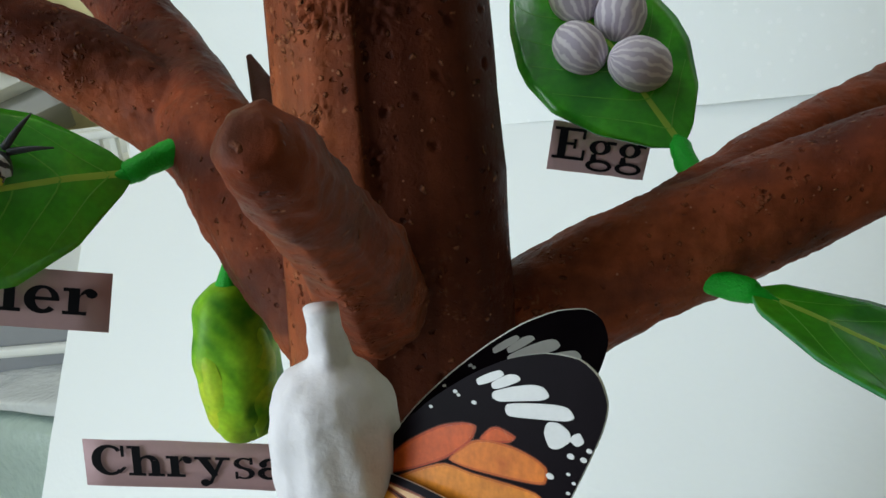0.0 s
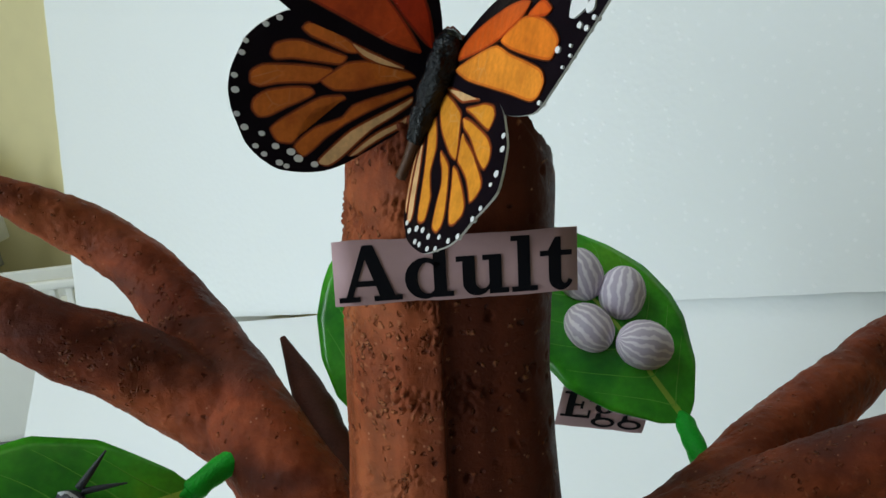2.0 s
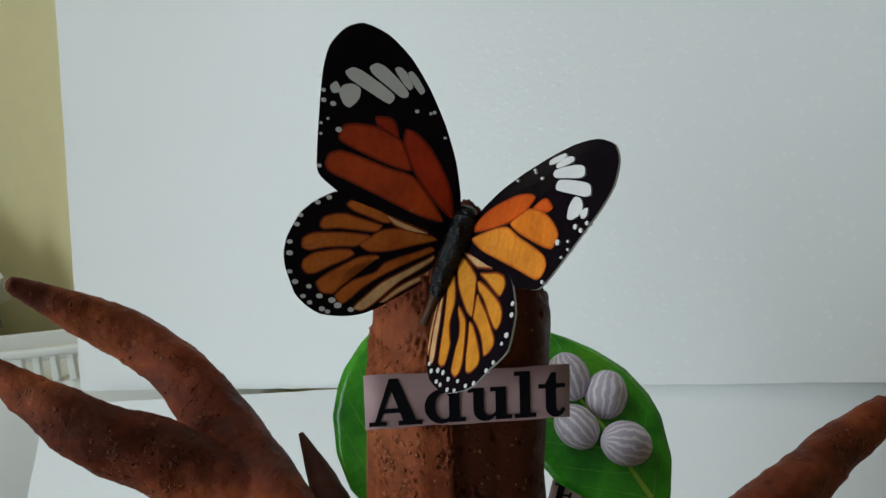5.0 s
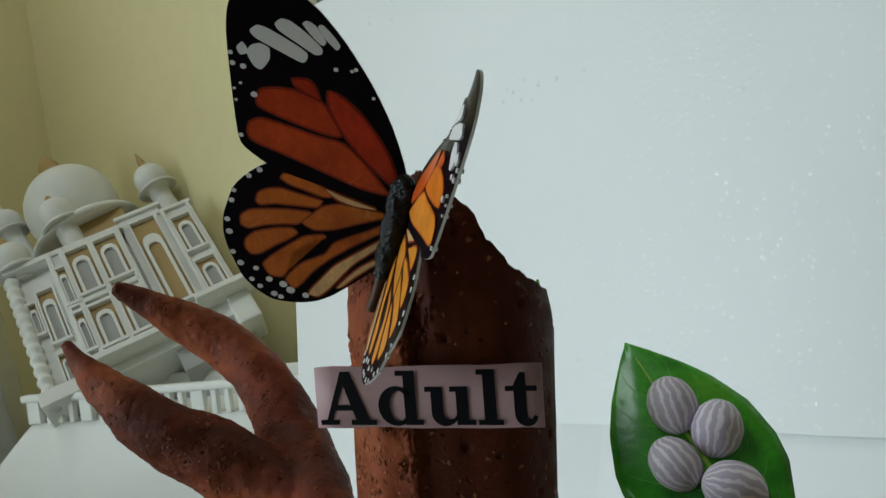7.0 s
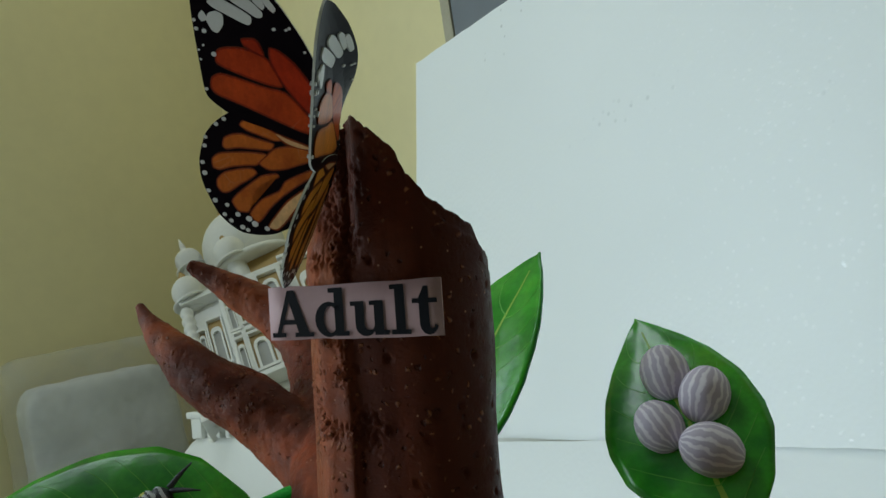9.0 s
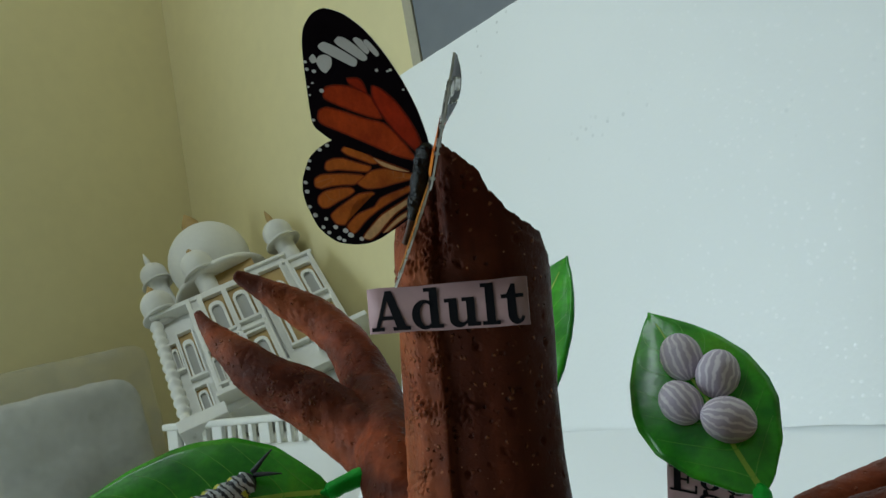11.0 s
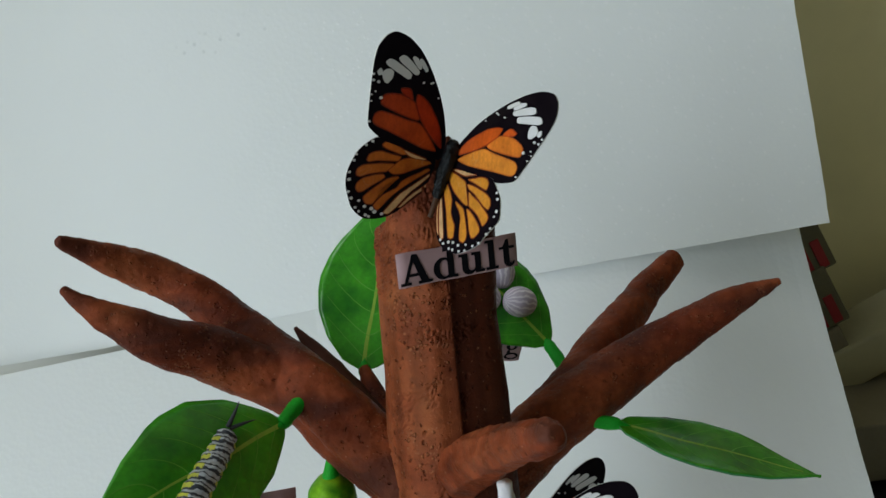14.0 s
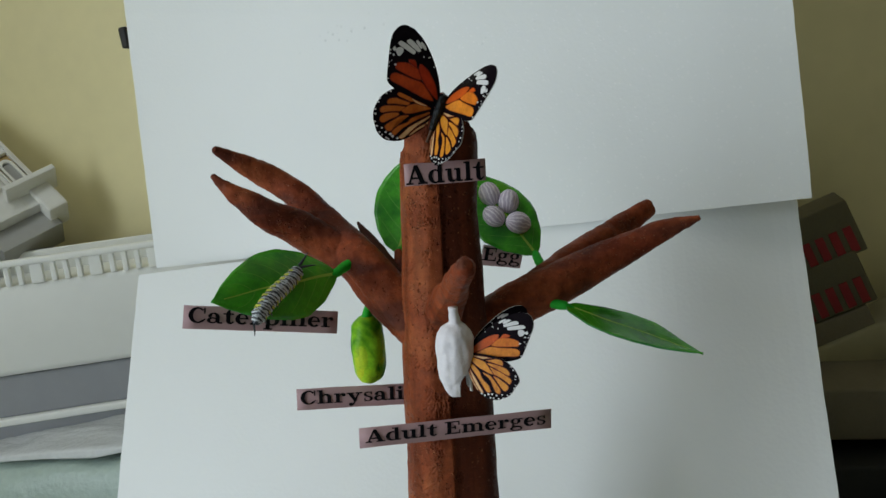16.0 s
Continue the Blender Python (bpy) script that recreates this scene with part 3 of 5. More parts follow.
def trunk_mesh():
    loop = smooth_path(SECTION + [SECTION[0]], 18)[:-1]
    around = len(loop)
    marks = [k / 24 * 0.5 for k in range(24)] + [0.5 + 0.5 * k / 400 for k in range(401)]
    bm = bmesh.new()
    rings = []
    for f in marks:
        ring = []
        for x, y in loop:
            d = Vector((x, y)) - MID
            turn = math.atan2(d.x, -d.y)
            chip = 0.0009 * noise.noise(Vector((turn * 9, 3, 1))) + 0.0006 * noise.noise(Vector((turn * 31, 8, 2)))
            z = f * (float(np.interp(turn, CUT_TURN, CUT_HIGH)) + chip)
            wide = float(np.interp(z, SWELL_Z, SWELL_LEFT if d.x < 0 else SWELL_RIGHT))
            deep = float(np.interp(z, SWELL_Z, SWELL_DEEP))
            if f > 0.993:
                wide, deep = wide * 0.985, deep * 0.985
            p = Vector((MID.x + d.x * wide, MID.y + d.y * deep, z))
            out = Vector((d.x, d.y, 0)).normalized()
            # the top was pared away where the butterfly sits
            p.y += 0.0035 * min(1.0, max(0.0, (z - 0.399) / 0.010)) * min(1.0, max(0.0, (0.050 - y) / 0.008)) * min(1.0, max(0.0, (0.041 - x) / 0.004))
            p += out * (0.0007 * noise.noise(p * 45) + torn(p, (0.10 if 0.026 < x < 0.040 and y < 0.05 else -0.30 if x > 0.042 else -0.03) + (0.22 * min(1.0, max(0.0, (z - 0.372) / 0.02)) if x < 0.038 else 0.0)))
            ring.append(bm.verts.new(p))
        rings.append(ring)
    for a, b in zip(rings, rings[1:]):
        for k in range(around):
            bm.faces.new((a[k], a[(k + 1) % around], b[(k + 1) % around], b[k]))
    apex = Vector((0.0425, 0.0470, 0.4190))
    rim = rings[-1]
    for f in (0.9, 0.8, 0.7, 0.6, 0.5, 0.4, 0.3, 0.2, 0.1):
        ring = []
        for v in rim:
            p = apex.lerp(v.co, f)
            p.z += 0.0009 * noise.noise(p * 260) + 0.0006 * noise.noise(p * 700) - 0.0015 * math.sin(math.pi * f)
            ring.append(bm.verts.new(p))
        a = rings[-1]
        for k in range(around):
            bm.faces.new((a[k], a[(k + 1) % around], ring[(k + 1) % around], ring[k]))
        rings.append(ring)
    c = bm.verts.new(apex)
    for k in range(around):
        bm.faces.new((rings[-1][k], rings[-1][(k + 1) % around], c))
    bm.faces.new(rings[0])
    return bm


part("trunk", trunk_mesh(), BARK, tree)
GRIT = bpy.data.textures.new("torn_beads", "VORONOI")
GRIT.noise_scale, GRIT.weight_1, GRIT.weight_2 = 0.0024, -1.0, 1.0
SWELLS = bpy.data.textures.new("carved_swells", "CLOUDS")
SWELLS.noise_scale, SWELLS.noise_depth = 0.009, 2


def carved(name, limbs, material, label="", **more):
    """Limbs by rows of x, y, z, radius that run together into one carved piece of foam."""
    bm = bmesh.new()
    for rows in limbs:
        add_tube(bm, [(x, y, z, r * 1.04) for x, y, z, r in rows], **more)
    ob = part(name, bm, material, tree, label)
    join = ob.modifiers.new("join", "REMESH")
    join.mode, join.voxel_size, join.use_smooth_shade = "VOXEL", 0.0006, True
    ease = ob.modifiers.new("ease", "SMOOTH")
    ease.factor, ease.iterations = 0.5, 4
    for texture, strength, level in ((SWELLS, 0.0016, 0.5), (GRIT, 0.0006, 0.4)):
        lumps = ob.modifiers.new("lumps", "DISPLACE")
        lumps.texture, lumps.strength, lumps.mid_level = texture, strength, level


def forked(*limbs):
    carved("forked_branch", limbs, LIMB, sides=40, steps=12, flat=0.85, square=0.86)


forked(
    [(0.0260, 0.0600, 0.3010, 0.0120), (0.0093, 0.0716, 0.3229, 0.0114), (-0.0033, 0.0826, 0.3393, 0.0107), (-0.0137, 0.0994, 0.3492, 0.0100), (-0.0243, 0.1112, 0.3606, 0.0093), (-0.0353, 0.1195, 0.3731, 0.0079), (-0.0494, 0.1243, 0.3833, 0.0074), (-0.0637, 0.1219, 0.3926, 0.0061), (-0.0770, 0.1171, 0.4014, 0.0029), (-0.0800, 0.1150, 0.4035, 0.0020)],
    [(0.0260, 0.0630, 0.3000, 0.0124), (0.0066, 0.0773, 0.3208, 0.0118), (-0.0071, 0.0898, 0.3380, 0.0109), (-0.0241, 0.0950, 0.3487, 0.0105), (-0.0382, 0.0938, 0.3590, 0.0099), (-0.0505, 0.0907, 0.3661, 0.0086), (-0.0612, 0.0899, 0.3743, 0.0069), (-0.0716, 0.0905, 0.3824, 0.0044), (-0.0800, 0.0918, 0.3911, 0.0015)])
forked(
    [(0.0462, 0.0583, 0.2914, 0.0121), (0.0658, 0.0643, 0.2999, 0.0114), (0.0846, 0.0712, 0.3089, 0.0109), (0.1037, 0.0780, 0.3173, 0.0103), (0.1219, 0.0892, 0.3252, 0.0097), (0.1429, 0.0994, 0.3327, 0.0088), (0.1637, 0.1111, 0.3404, 0.0073), (0.1840, 0.1169, 0.3492, 0.0055)],
    [(0.0442, 0.0602, 0.2893, 0.0134), (0.0638, 0.0635, 0.2997, 0.0130), (0.0837, 0.0666, 0.3095, 0.0126), (0.1050, 0.0680, 0.3174, 0.0120), (0.1259, 0.0670, 0.3266, 0.0107), (0.1462, 0.0620, 0.3366, 0.0084), (0.1657, 0.0549, 0.3466, 0.0058), (0.1836, 0.0495, 0.3530, 0.0016)])
carved("cut_stub", [[(0.036, 0.054, 0.307, 0.0108), (0.0355, 0.036, 0.319, 0.0102), (0.0365, 0.014, 0.333, 0.0078), (0.0360, -0.006, 0.345, 0.0062), (0.0361, -0.0215, 0.3527, 0.0052), (0.0362, -0.0260, 0.3549, 0.0044), (0.0364, -0.0287, 0.3561, 0.0026)]], STUB, "grey brown stub with a blunt whittled end", sides=8, steps=2, rough=0.0010, scale=110.0, cap_round=False)
part("twig", tube([(0.020, 0.078, 0.318, 0.0070), (0.014, 0.084, 0.328, 0.0062), (0.006, 0.102, 0.342, 0.0046), (-0.0014, 0.114, 0.3548, 0.0008)], sides=24, steps=14, rough=0.0005), DARK_TWIG, tree)
part("twig", tube([(0.022, 0.080, 0.322, 0.0050), (0.020, 0.087, 0.332, 0.0040), (0.019, 0.0935, 0.340, 0.0020)], sides=20, steps=10, rough=0.0004), LIMB, tree)


# ------------------------------------------------------------------ leaves
def leaf(base, tip, across, width, stem, label, widest, cup, bow, lean, begin, end, cuts):
    """A printed leaf cut out with straight snips; lean: how much wider one half is; begin, end: how full it is towards base and tip."""
    base, tip, across = Vector(base), Vector(tip), Vector(across)
    along = tip - base
    length = along.length
    along.normalize()
    across = (across - along * across.dot(along)).normalized()
    face = along.cross(across).normalized()
    if face.y > 0:
        face = -face
    ob = thing("leaf", label, "leaf", "leaves on the model tree")

    def full(f):
        up = math.sin(math.pi * min(1.0, f / widest) / 2) ** begin
        down = max(0.0, math.cos(math.pi * (f - widest) / (1 - widest) / 2)) ** end if f > widest else 1.0
        return width / 2 * up * down

    snips = {s: [0.0] + sorted(min(0.97, max(0.03, (k + 0.5 + 0.35 * noise.noise(Vector((k * 3.7, s, length * 99)))) / cuts)) for k in range(cuts)) + [1.0] for s in (-1, 1)}
    reach = {s: [full(f) * (1 + 0.012 * noise.noise(Vector((f * 9, s, length * 55)))) for f in snips[s]] for s in (-1, 1)}

    def half(f, s):
        return float(np.interp(f, snips[s], reach[s])) * (1 + s * lean)

    def at(f, g, lift=0.0):
        """f along, g across from -1 to 1"""
        s = 1 if g >= 0 else -1
        x = abs(g) * half(f, s)
        bend = -cup * width * (x / (width / 2)) ** 2 * 0.5 + bow * math.sin(math.pi * f)
        bend += 0.0007 * noise.noise(Vector((f * 4, g * 1.5, length * 70))) * min(1.0, 4 * f)
        return base + along * (f * length) + across * (s * x) + face * (bend + lift)

    bm = bmesh.new()
    nf, ng = 60, 16
    g0 = [[bm.verts.new(at(i / nf, -1 + 2 * k / ng)) for k in range(ng + 1)] for i in range(nf + 1)]
    for i in range(nf):
        for k in range(ng):
            bm.faces.new((g0[i][k], g0[i][k + 1], g0[i + 1][k + 1], g0[i + 1][k]))
    bmesh.ops.remove_doubles(bm, verts=bm.verts, dist=1e-5)
    blade = part("blade", bm, [LEAF, LEAF_BACK, LEAF_BACK], ob)
    solid = blade.modifiers.new("card", "SOLIDIFY")
    solid.thickness, solid.offset, solid.material_offset, solid.material_offset_rim = 0.0008, 0.0, 0, 1
    bm = bmesh.new()

    def strip(pts, w, slot=0):
        rows = []
        for j, (f, g) in enumerate(pts):
            a, b = pts[max(j - 1, 0)], pts[min(j + 1, len(pts) - 1)]
            d = (at(*b) - at(*a)).normalized().cross(face).normalized()
            ww = w * (1 - 0.75 * j / (len(pts) - 1))
            p = at(f, g, 0.00045)
            rows.append((bm.verts.new(p + d * ww), bm.verts.new(p + face * 0.00006), bm.verts.new(p - d * ww)))
        for a, b in zip(rows, rows[1:]):
            bm.faces.new((a[0], a[1], b[1], b[0])).material_index = slot
            bm.faces.new((a[1], a[2], b[2], b[1])).material_index = slot

    strip([(f / 12, 0.02 * math.sin(f)) for f in range(0, 12)], 0.00085)
    for side in (-1, 1):
        for k0, f0 in enumerate((0.07, 0.19, 0.31, 0.44, 0.57, 0.70)):
            f1 = f0 + 0.025 * noise.noise(Vector((k0 * 2.3, side, length * 40)))
            strip([(f1 + 0.19 * (k / 7) ** 1.3, side * 0.86 * (k / 7) ** 0.9) for k in range(8)], 0.00020, 1)
    part("veining", bm, [VEIN, VEIN_FINE], ob, "pale printed veining")
    s0 = Vector(stem)
    b1 = base + along * 0.002
    b2 = base + along * 0.006 + face * 0.0002
    rows = [(*s0.lerp(b1, -0.04), 0.0033), (*s0, 0.0031), (*s0.lerp(b1, 0.5), 0.0027), (*s0.lerp(b1, 0.88), 0.0026), (*(b1 - face * 0.0003), 0.0019), (*b2, 0.0004)]
    part("stem", tube(rows, sides=18, steps=6, rough=0.0008, scale=420.0, cap_round=False), STEM, ob, "bright green clay stem")
    return ob, at, face, along, across


cat_leaf = leaf((-0.0171, 0.0711, 0.3348), (-0.0798, 0.0263, 0.3365), (-0.296, 0.447, 0.844), 0.0410, (-0.0098, 0.0775, 0.3384), "broad glossy green leaf with a caterpillar on it", 0.398, 0.26, 0.0025, 0.078, 0.87, 0.83, 7)
leaf((0.1034, 0.0983, 0.3286), (0.0689, 0.1431, 0.3771), (-0.882, -0.280, -0.378), 0.0420, (0.1050, 0.0830, 0.3170), "broad glossy green leaf with four eggs on it", 0.436, 0.115, 0.0040, 0.053, 0.74, 0.96, 8)
leaf((0.0192, 0.0959, 0.3372), (0.0474, 0.1243, 0.3991), (-0.881, 0.425, 0.207), 0.0420, (0.0200, 0.0900, 0.3320), "broad glossy green leaf on a twig behind the trunk", 0.433, -0.05, 0.0009, 0.084, 0.56, 0.90, 9)
leaf((0.1060, 0.0540, 0.3091), (0.1675, 0.0123, 0.2875), (0.586, 0.802, 0.119), 0.0310, (0.0950, 0.0640, 0.3094), "narrow glossy green leaf standing out from a branch", 0.483, -0.05, 0.0, -0.028, 0.54, 1.09, 6)


# ------------------------------------------------------------------ eggs
def egg(centre, axis, size, label):
    bm = bmesh.new()
    bmesh.ops.create_uvsphere(bm, u_segments=40, v_segments=24, radius=1.0)
    for v in bm.verts:
        p = v.co.copy()
        v.co = Vector((p.z * size, p.x * size * 0.84, p.y * size * 0.84))
        v.co *= 1 + 0.02 * noise.noise(p * 3 + Vector(centre) * 50) + 0.012 * math.sin(14 * math.atan2(p.y, p.x)) * (1 - abs(p.z))
    ob = finish(bm, "egg", EGG)
    x = Vector(axis).normalized()
    q = x.to_track_quat("X", "Z")
    ob.matrix_world = PLACE @ Matrix.Translation(Vector(centre)) @ q.to_matrix().to_4x4()
    return tagged(ob, label, "egg", "eggs on the leaf")


EGG_LABEL = "lilac grey clay egg with pale stripes on a leaf"
egg((0.0812, 0.1231, 0.3643), (-0.3, 0.35, 0.9), 0.0078, EGG_LABEL)
egg((0.0920, 0.1186, 0.3593), (0.25, 0.35, 0.9), 0.0077, EGG_LABEL)
egg((0.0812, 0.1129, 0.3519), (-0.6, 0.4, 0.6), 0.0074, EGG_LABEL)
egg((0.0949, 0.1074, 0.3478), (0.9, 0.1, -0.3), 0.0079, EGG_LABEL)


# ------------------------------------------------------------------ paper labels
class Pen:
    """Draws the parts of bold slab-serif letters, in heights of a capital."""

    def __init__(self):
        self.verts, self.faces, self.x = [], [], 0.0

    def shape(self, *pts):
        base = len(self.verts)
        z = 0.00020 + 0.000002 * (len(self.faces) % 9)
        self.verts += [(self.x + px, py, z) for px, py in pts]
        self.faces.append(tuple(range(base, base + len(pts))))

    def bar(self, x0, x1, y0, y1):
        self.shape((x0, y0), (x1, y0), (x1, y1), (x0, y1))

    def foot(self, x0, x1, y=0.0):
        """A slab serif."""
        self.bar(x0, x1, y, y + 0.095)

    def arc(self, outer, inner, a0=0.0, a1=360.0, n=20):
        """Part of a ring between two ellipses (centre x, y, reach x, y)."""
        for k in range(n):
            c = [(math.cos(radians(a0 + (a1 - a0) * j / n)), math.sin(radians(a0 + (a1 - a0) * j / n))) for j in (k, k + 1)]
            self.shape(*[(e[0] + e[2] * ca, e[1] + e[3] * sa) for e, order in ((outer, c), (inner, c[::-1])) for ca, sa in order])

    def dot(self, x, y, r):
        self.shape(*[(x + r * math.cos(k * math.pi / 8), y + r * math.sin(k * math.pi / 8)) for k in range(16)])


def letter(pen, c):
    """Draws one letter and returns its width."""
    if c == "A":
        pen.shape((0.11, 0.05), (0.22, 0.05), (0.55, 0.95), (0.44, 1.0))
        pen.shape((0.44, 1.0), (0.62, 1.0), (0.98, 0.05), (0.71, 0.05), (0.46, 0.80))
        pen.bar(0.26, 0.80, 0.27, 0.37)
        pen.foot(0.0, 0.36)
        pen.foot(0.60, 1.09)
        return 1.09
    if c == "C":
        pen.arc((0.46, 0.5, 0.46, 0.52), (0.50, 0.5, 0.25, 0.42), 42, 318)
        pen.bar(0.78, 0.87, 0.62, 1.0)
        pen.shape((0.66, 0.14), (0.74, 0.06), (0.90, 0.27), (0.84, 0.30))
        return 0.90
    if c == "E":
        pen.bar(0.14, 0.37, 0.0, 1.0)
        pen.foot(0.0, 0.90)
        pen.foot(0.0, 0.86, 0.905)
        pen.bar(0.36, 0.64, 0.46, 0.55)
        pen.bar(0.56, 0.64, 0.36, 0.66)
        pen.bar(0.78, 0.86, 0.68, 0.95)
        pen.bar(0.82, 0.90, 0.05, 0.34)
        return 0.92
    if c == "a":
        pen.bar(0.44, 0.65, 0.08, 0.48)
        pen.arc((0.35, 0.44, 0.30, 0.27), (0.33, 0.44, 0.11, 0.18), 0, 165)
        pen.dot(0.15, 0.50, 0.105)
        pen.arc((0.27, 0.20, 0.27, 0.21), (0.31, 0.20, 0.13, 0.12))
        pen.foot(0.52, 0.79)
        return 0.78
    if c == "d":
        pen.arc((0.35, 0.35, 0.35, 0.37), (0.39, 0.35, 0.17, 0.28))
        pen.bar(0.50, 0.72, 0.0, 1.0)
        pen.foot(0.36, 0.60, 0.905)
        pen.foot(0.60, 0.84)
        return 0.84
    if c == "e":
        pen.arc((0.35, 0.35, 0.35, 0.37), (0.38, 0.37, 0.16, 0.27), 0, 318)
        pen.bar(0.18, 0.695, 0.33, 0.42)
        return 0.71
    if c == "g":
        pen.arc((0.33, 0.48, 0.30, 0.23), (0.33, 0.48, 0.12, 0.16))
        pen.arc((0.37, -0.10, 0.37, 0.20), (0.38, -0.11, 0.24, 0.11))
        pen.shape((0.10, 0.05), (0.30, 0.03), (0.24, 0.28), (0.12, 0.24))
        pen.bar(0.50, 0.76, 0.60, 0.70)
        return 0.77
    if c == "h":
        pen.bar(0.12, 0.34, 0.0, 1.0)
        pen.foot(0.0, 0.24, 0.905)
        pen.arc((0.55, 0.43, 0.27, 0.28), (0.47, 0.43, 0.13, 0.17), 0, 180)
        pen.bar(0.60, 0.82, 0.0, 0.44)
        pen.foot(0.0, 0.45)
        pen.foot(0.50, 0.94)
        return 0.94
    if c in "il":
        pen.bar(0.11, 0.33, 0.0, 1.0 if c == "l" else 0.70)
        pen.foot(0.0, 0.22, 0.905 if c == "l" else 0.605)
        pen.foot(0.0, 0.45)
        if c == "i":
            pen.dot(0.22, 0.89, 0.12)
        return 0.45
    if c == "m":
        for x in (0.11, 0.56, 1.01):
            pen.bar(x, x + 0.21, 0.0, 0.44 if x > 0.2 else 0.70)
            pen.foot(x - 0.10, x + 0.31)
        for x in (0.0, 0.45):
            pen.arc((x + 0.51, 0.43, 0.26, 0.28), (x + 0.435, 0.43, 0.125, 0.17), 0, 180)
        pen.foot(0.0, 0.2, 0.605)
        return 1.32
    if c == "p":
        pen.arc((0.49, 0.35, 0.35, 0.37), (0.45, 0.35, 0.17, 0.28))
        pen.bar(0.12, 0.34, -0.30, 0.70)
        pen.foot(0.0, 0.2, 0.605)
        pen.foot(0.0, 0.48, -0.30)
        return 0.84
    if c == "r":
        pen.bar(0.11, 0.33, 0.0, 0.70)
        pen.foot(0.0, 0.2, 0.605)
        pen.foot(0.0, 0.48)
        pen.arc((0.52, 0.42, 0.20, 0.29), (0.52, 0.42, 0.19, 0.16), 70, 180)
        pen.dot(0.56, 0.57, 0.115)
        return 0.68
    if c == "s":
        pen.arc((0.30, 0.51, 0.27, 0.20), (0.31, 0.53, 0.13, 0.12), 40, 250)
        pen.arc((0.29, 0.19, 0.27, 0.20), (0.28, 0.17, 0.13, 0.12), -140, 70)
        pen.shape((0.12, 0.38), (0.30, 0.30), (0.48, 0.32), (0.30, 0.41))
        pen.bar(0.44, 0.52, 0.48, 0.71)
        pen.bar(0.06, 0.14, -0.01, 0.24)
        return 0.58
    if c == "t":
        pen.shape((0.15, 0.18), (0.37, 0.18), (0.37, 0.94), (0.27, 0.94), (0.15, 0.72))
        pen.bar(0.0, 0.56, 0.605, 0.70)
        pen.arc((0.36, 0.21, 0.21, 0.23), (0.43, 0.21, 0.06, 0.11), 180, 345)
        return 0.58
    if c == "u":
        pen.bar(0.11, 0.33, 0.20, 0.70)
        pen.foot(0.0, 0.2, 0.605)
        pen.arc((0.36, 0.22, 0.25, 0.24), (0.45, 0.23, 0.12, 0.13), 180, 360)
        pen.bar(0.57, 0.79, 0.0, 0.70)
        pen.foot(0.46, 0.66, 0.605)
        pen.foot(0.70, 0.91)
        return 0.91
    if c == "y":
        pen.shape((0.08, 0.65), (0.34, 0.65), (0.60, 0.10), (0.46, 0.0))
        pen.shape((0.66, 0.65), (0.77, 0.65), (0.42, -0.20), (0.30, -0.26))
        pen.dot(0.25, -0.17, 0.125)
        pen.foot(0.0, 0.44, 0.605)
        pen.foot(0.54, 0.92, 0.605)
        return 0.92
    return 0.34


def slab_words(words, width, height):
    """A line of bold letters with slab serifs, fitted into width and height."""
    pen = Pen()
    low = -0.30 if any(c in words for c in "gpy") else 0.0
    for c in words:
        pen.x += letter(pen, c) + 0.05
    sx, sy = width / (pen.x - 0.05), height / (1.0 - low)
    return [(px * sx, (py - low) * sy, pz) for px, py, pz in pen.verts], [], pen.faces


def sign(words, tl, tr, bl, label, fill=0.94, tall=0.84):
    tl, tr, bl = Vector(tl), Vector(tr), Vector(bl)
    w, h = (tr - tl).length, (bl - tl).length
    x = (tr - tl).normalized()
    y = (tl - bl).normalized()
    z = x.cross(y).normalized()
    m = Matrix((x, y, z)).transposed().to_4x4()
    m.translation = bl
    ob = thing("paper_label", label, "paper label", "paper labels of the model")
    ob.matrix_world = PLACE @ m
    bm = bmesh.new()
    n = 12
    v = [[bm.verts.new((w * i / n + 0.0002 * noise.noise(Vector((i, j, w * 900))), h * j + 0.0003 * noise.noise(Vector((i * 0.4, j, w * 99))), 0.00012 * noise.noise(Vector((i * 0.5, j, w * 300))))) for i in range(n + 1)] for j in (0, 1)]
    for i in range(n):
        bm.faces.new((v[0][i], v[0][i + 1], v[1][i + 1], v[1][i]))
    paper = part("paper", bm, PAPER, ob)
    solid = paper.modifiers.new("card", "SOLIDIFY")
    solid.thickness, solid.offset = 0.0004, -1.0
    me = bpy.data.meshes.new("lettering")
    me.from_pydata(*slab_words(words, w * fill, h * tall))
    for u in me.vertices:
        u.co = (u.co.x + w * (1 - fill) / 2, u.co.y + h * (1 - tall) * 0.45, u.co.z + 0.0004)
    me.materials.append(INK)
    letters = new("lettering", me)
    letters.parent = ob
    tagged(letters, "black printed word in slab serifs")
    return ob


sign("Adult", (0.0184, 0.0365, 0.3953), (0.0599, 0.0375, 0.3940), (0.0188, 0.0365, 0.3842), "mauve paper strip printed Adult, on the trunk", 0.965, 0.88)
sign("Adult Emerges", (-0.0138, 0.0290, 0.2614), (0.0900, 0.0312, 0.2590), (-0.0142, 0.0290, 0.2505), "mauve paper strip printed Adult Emerges, on the lower trunk")
sign("Chrysalis", (-0.0447, 0.0788, 0.2680), (0.0245, 0.0790, 0.2675), (-0.0458, 0.0780, 0.2558), "mauve paper strip printed Chrysalis, beside the trunk")
sign("Caterpiller", (-0.0954, 0.0431, 0.3323), (-0.0190, 0.0552, 0.3169), (-0.0969, 0.0400, 0.3210), "mauve paper strip printed Caterpiller, under a leaf")
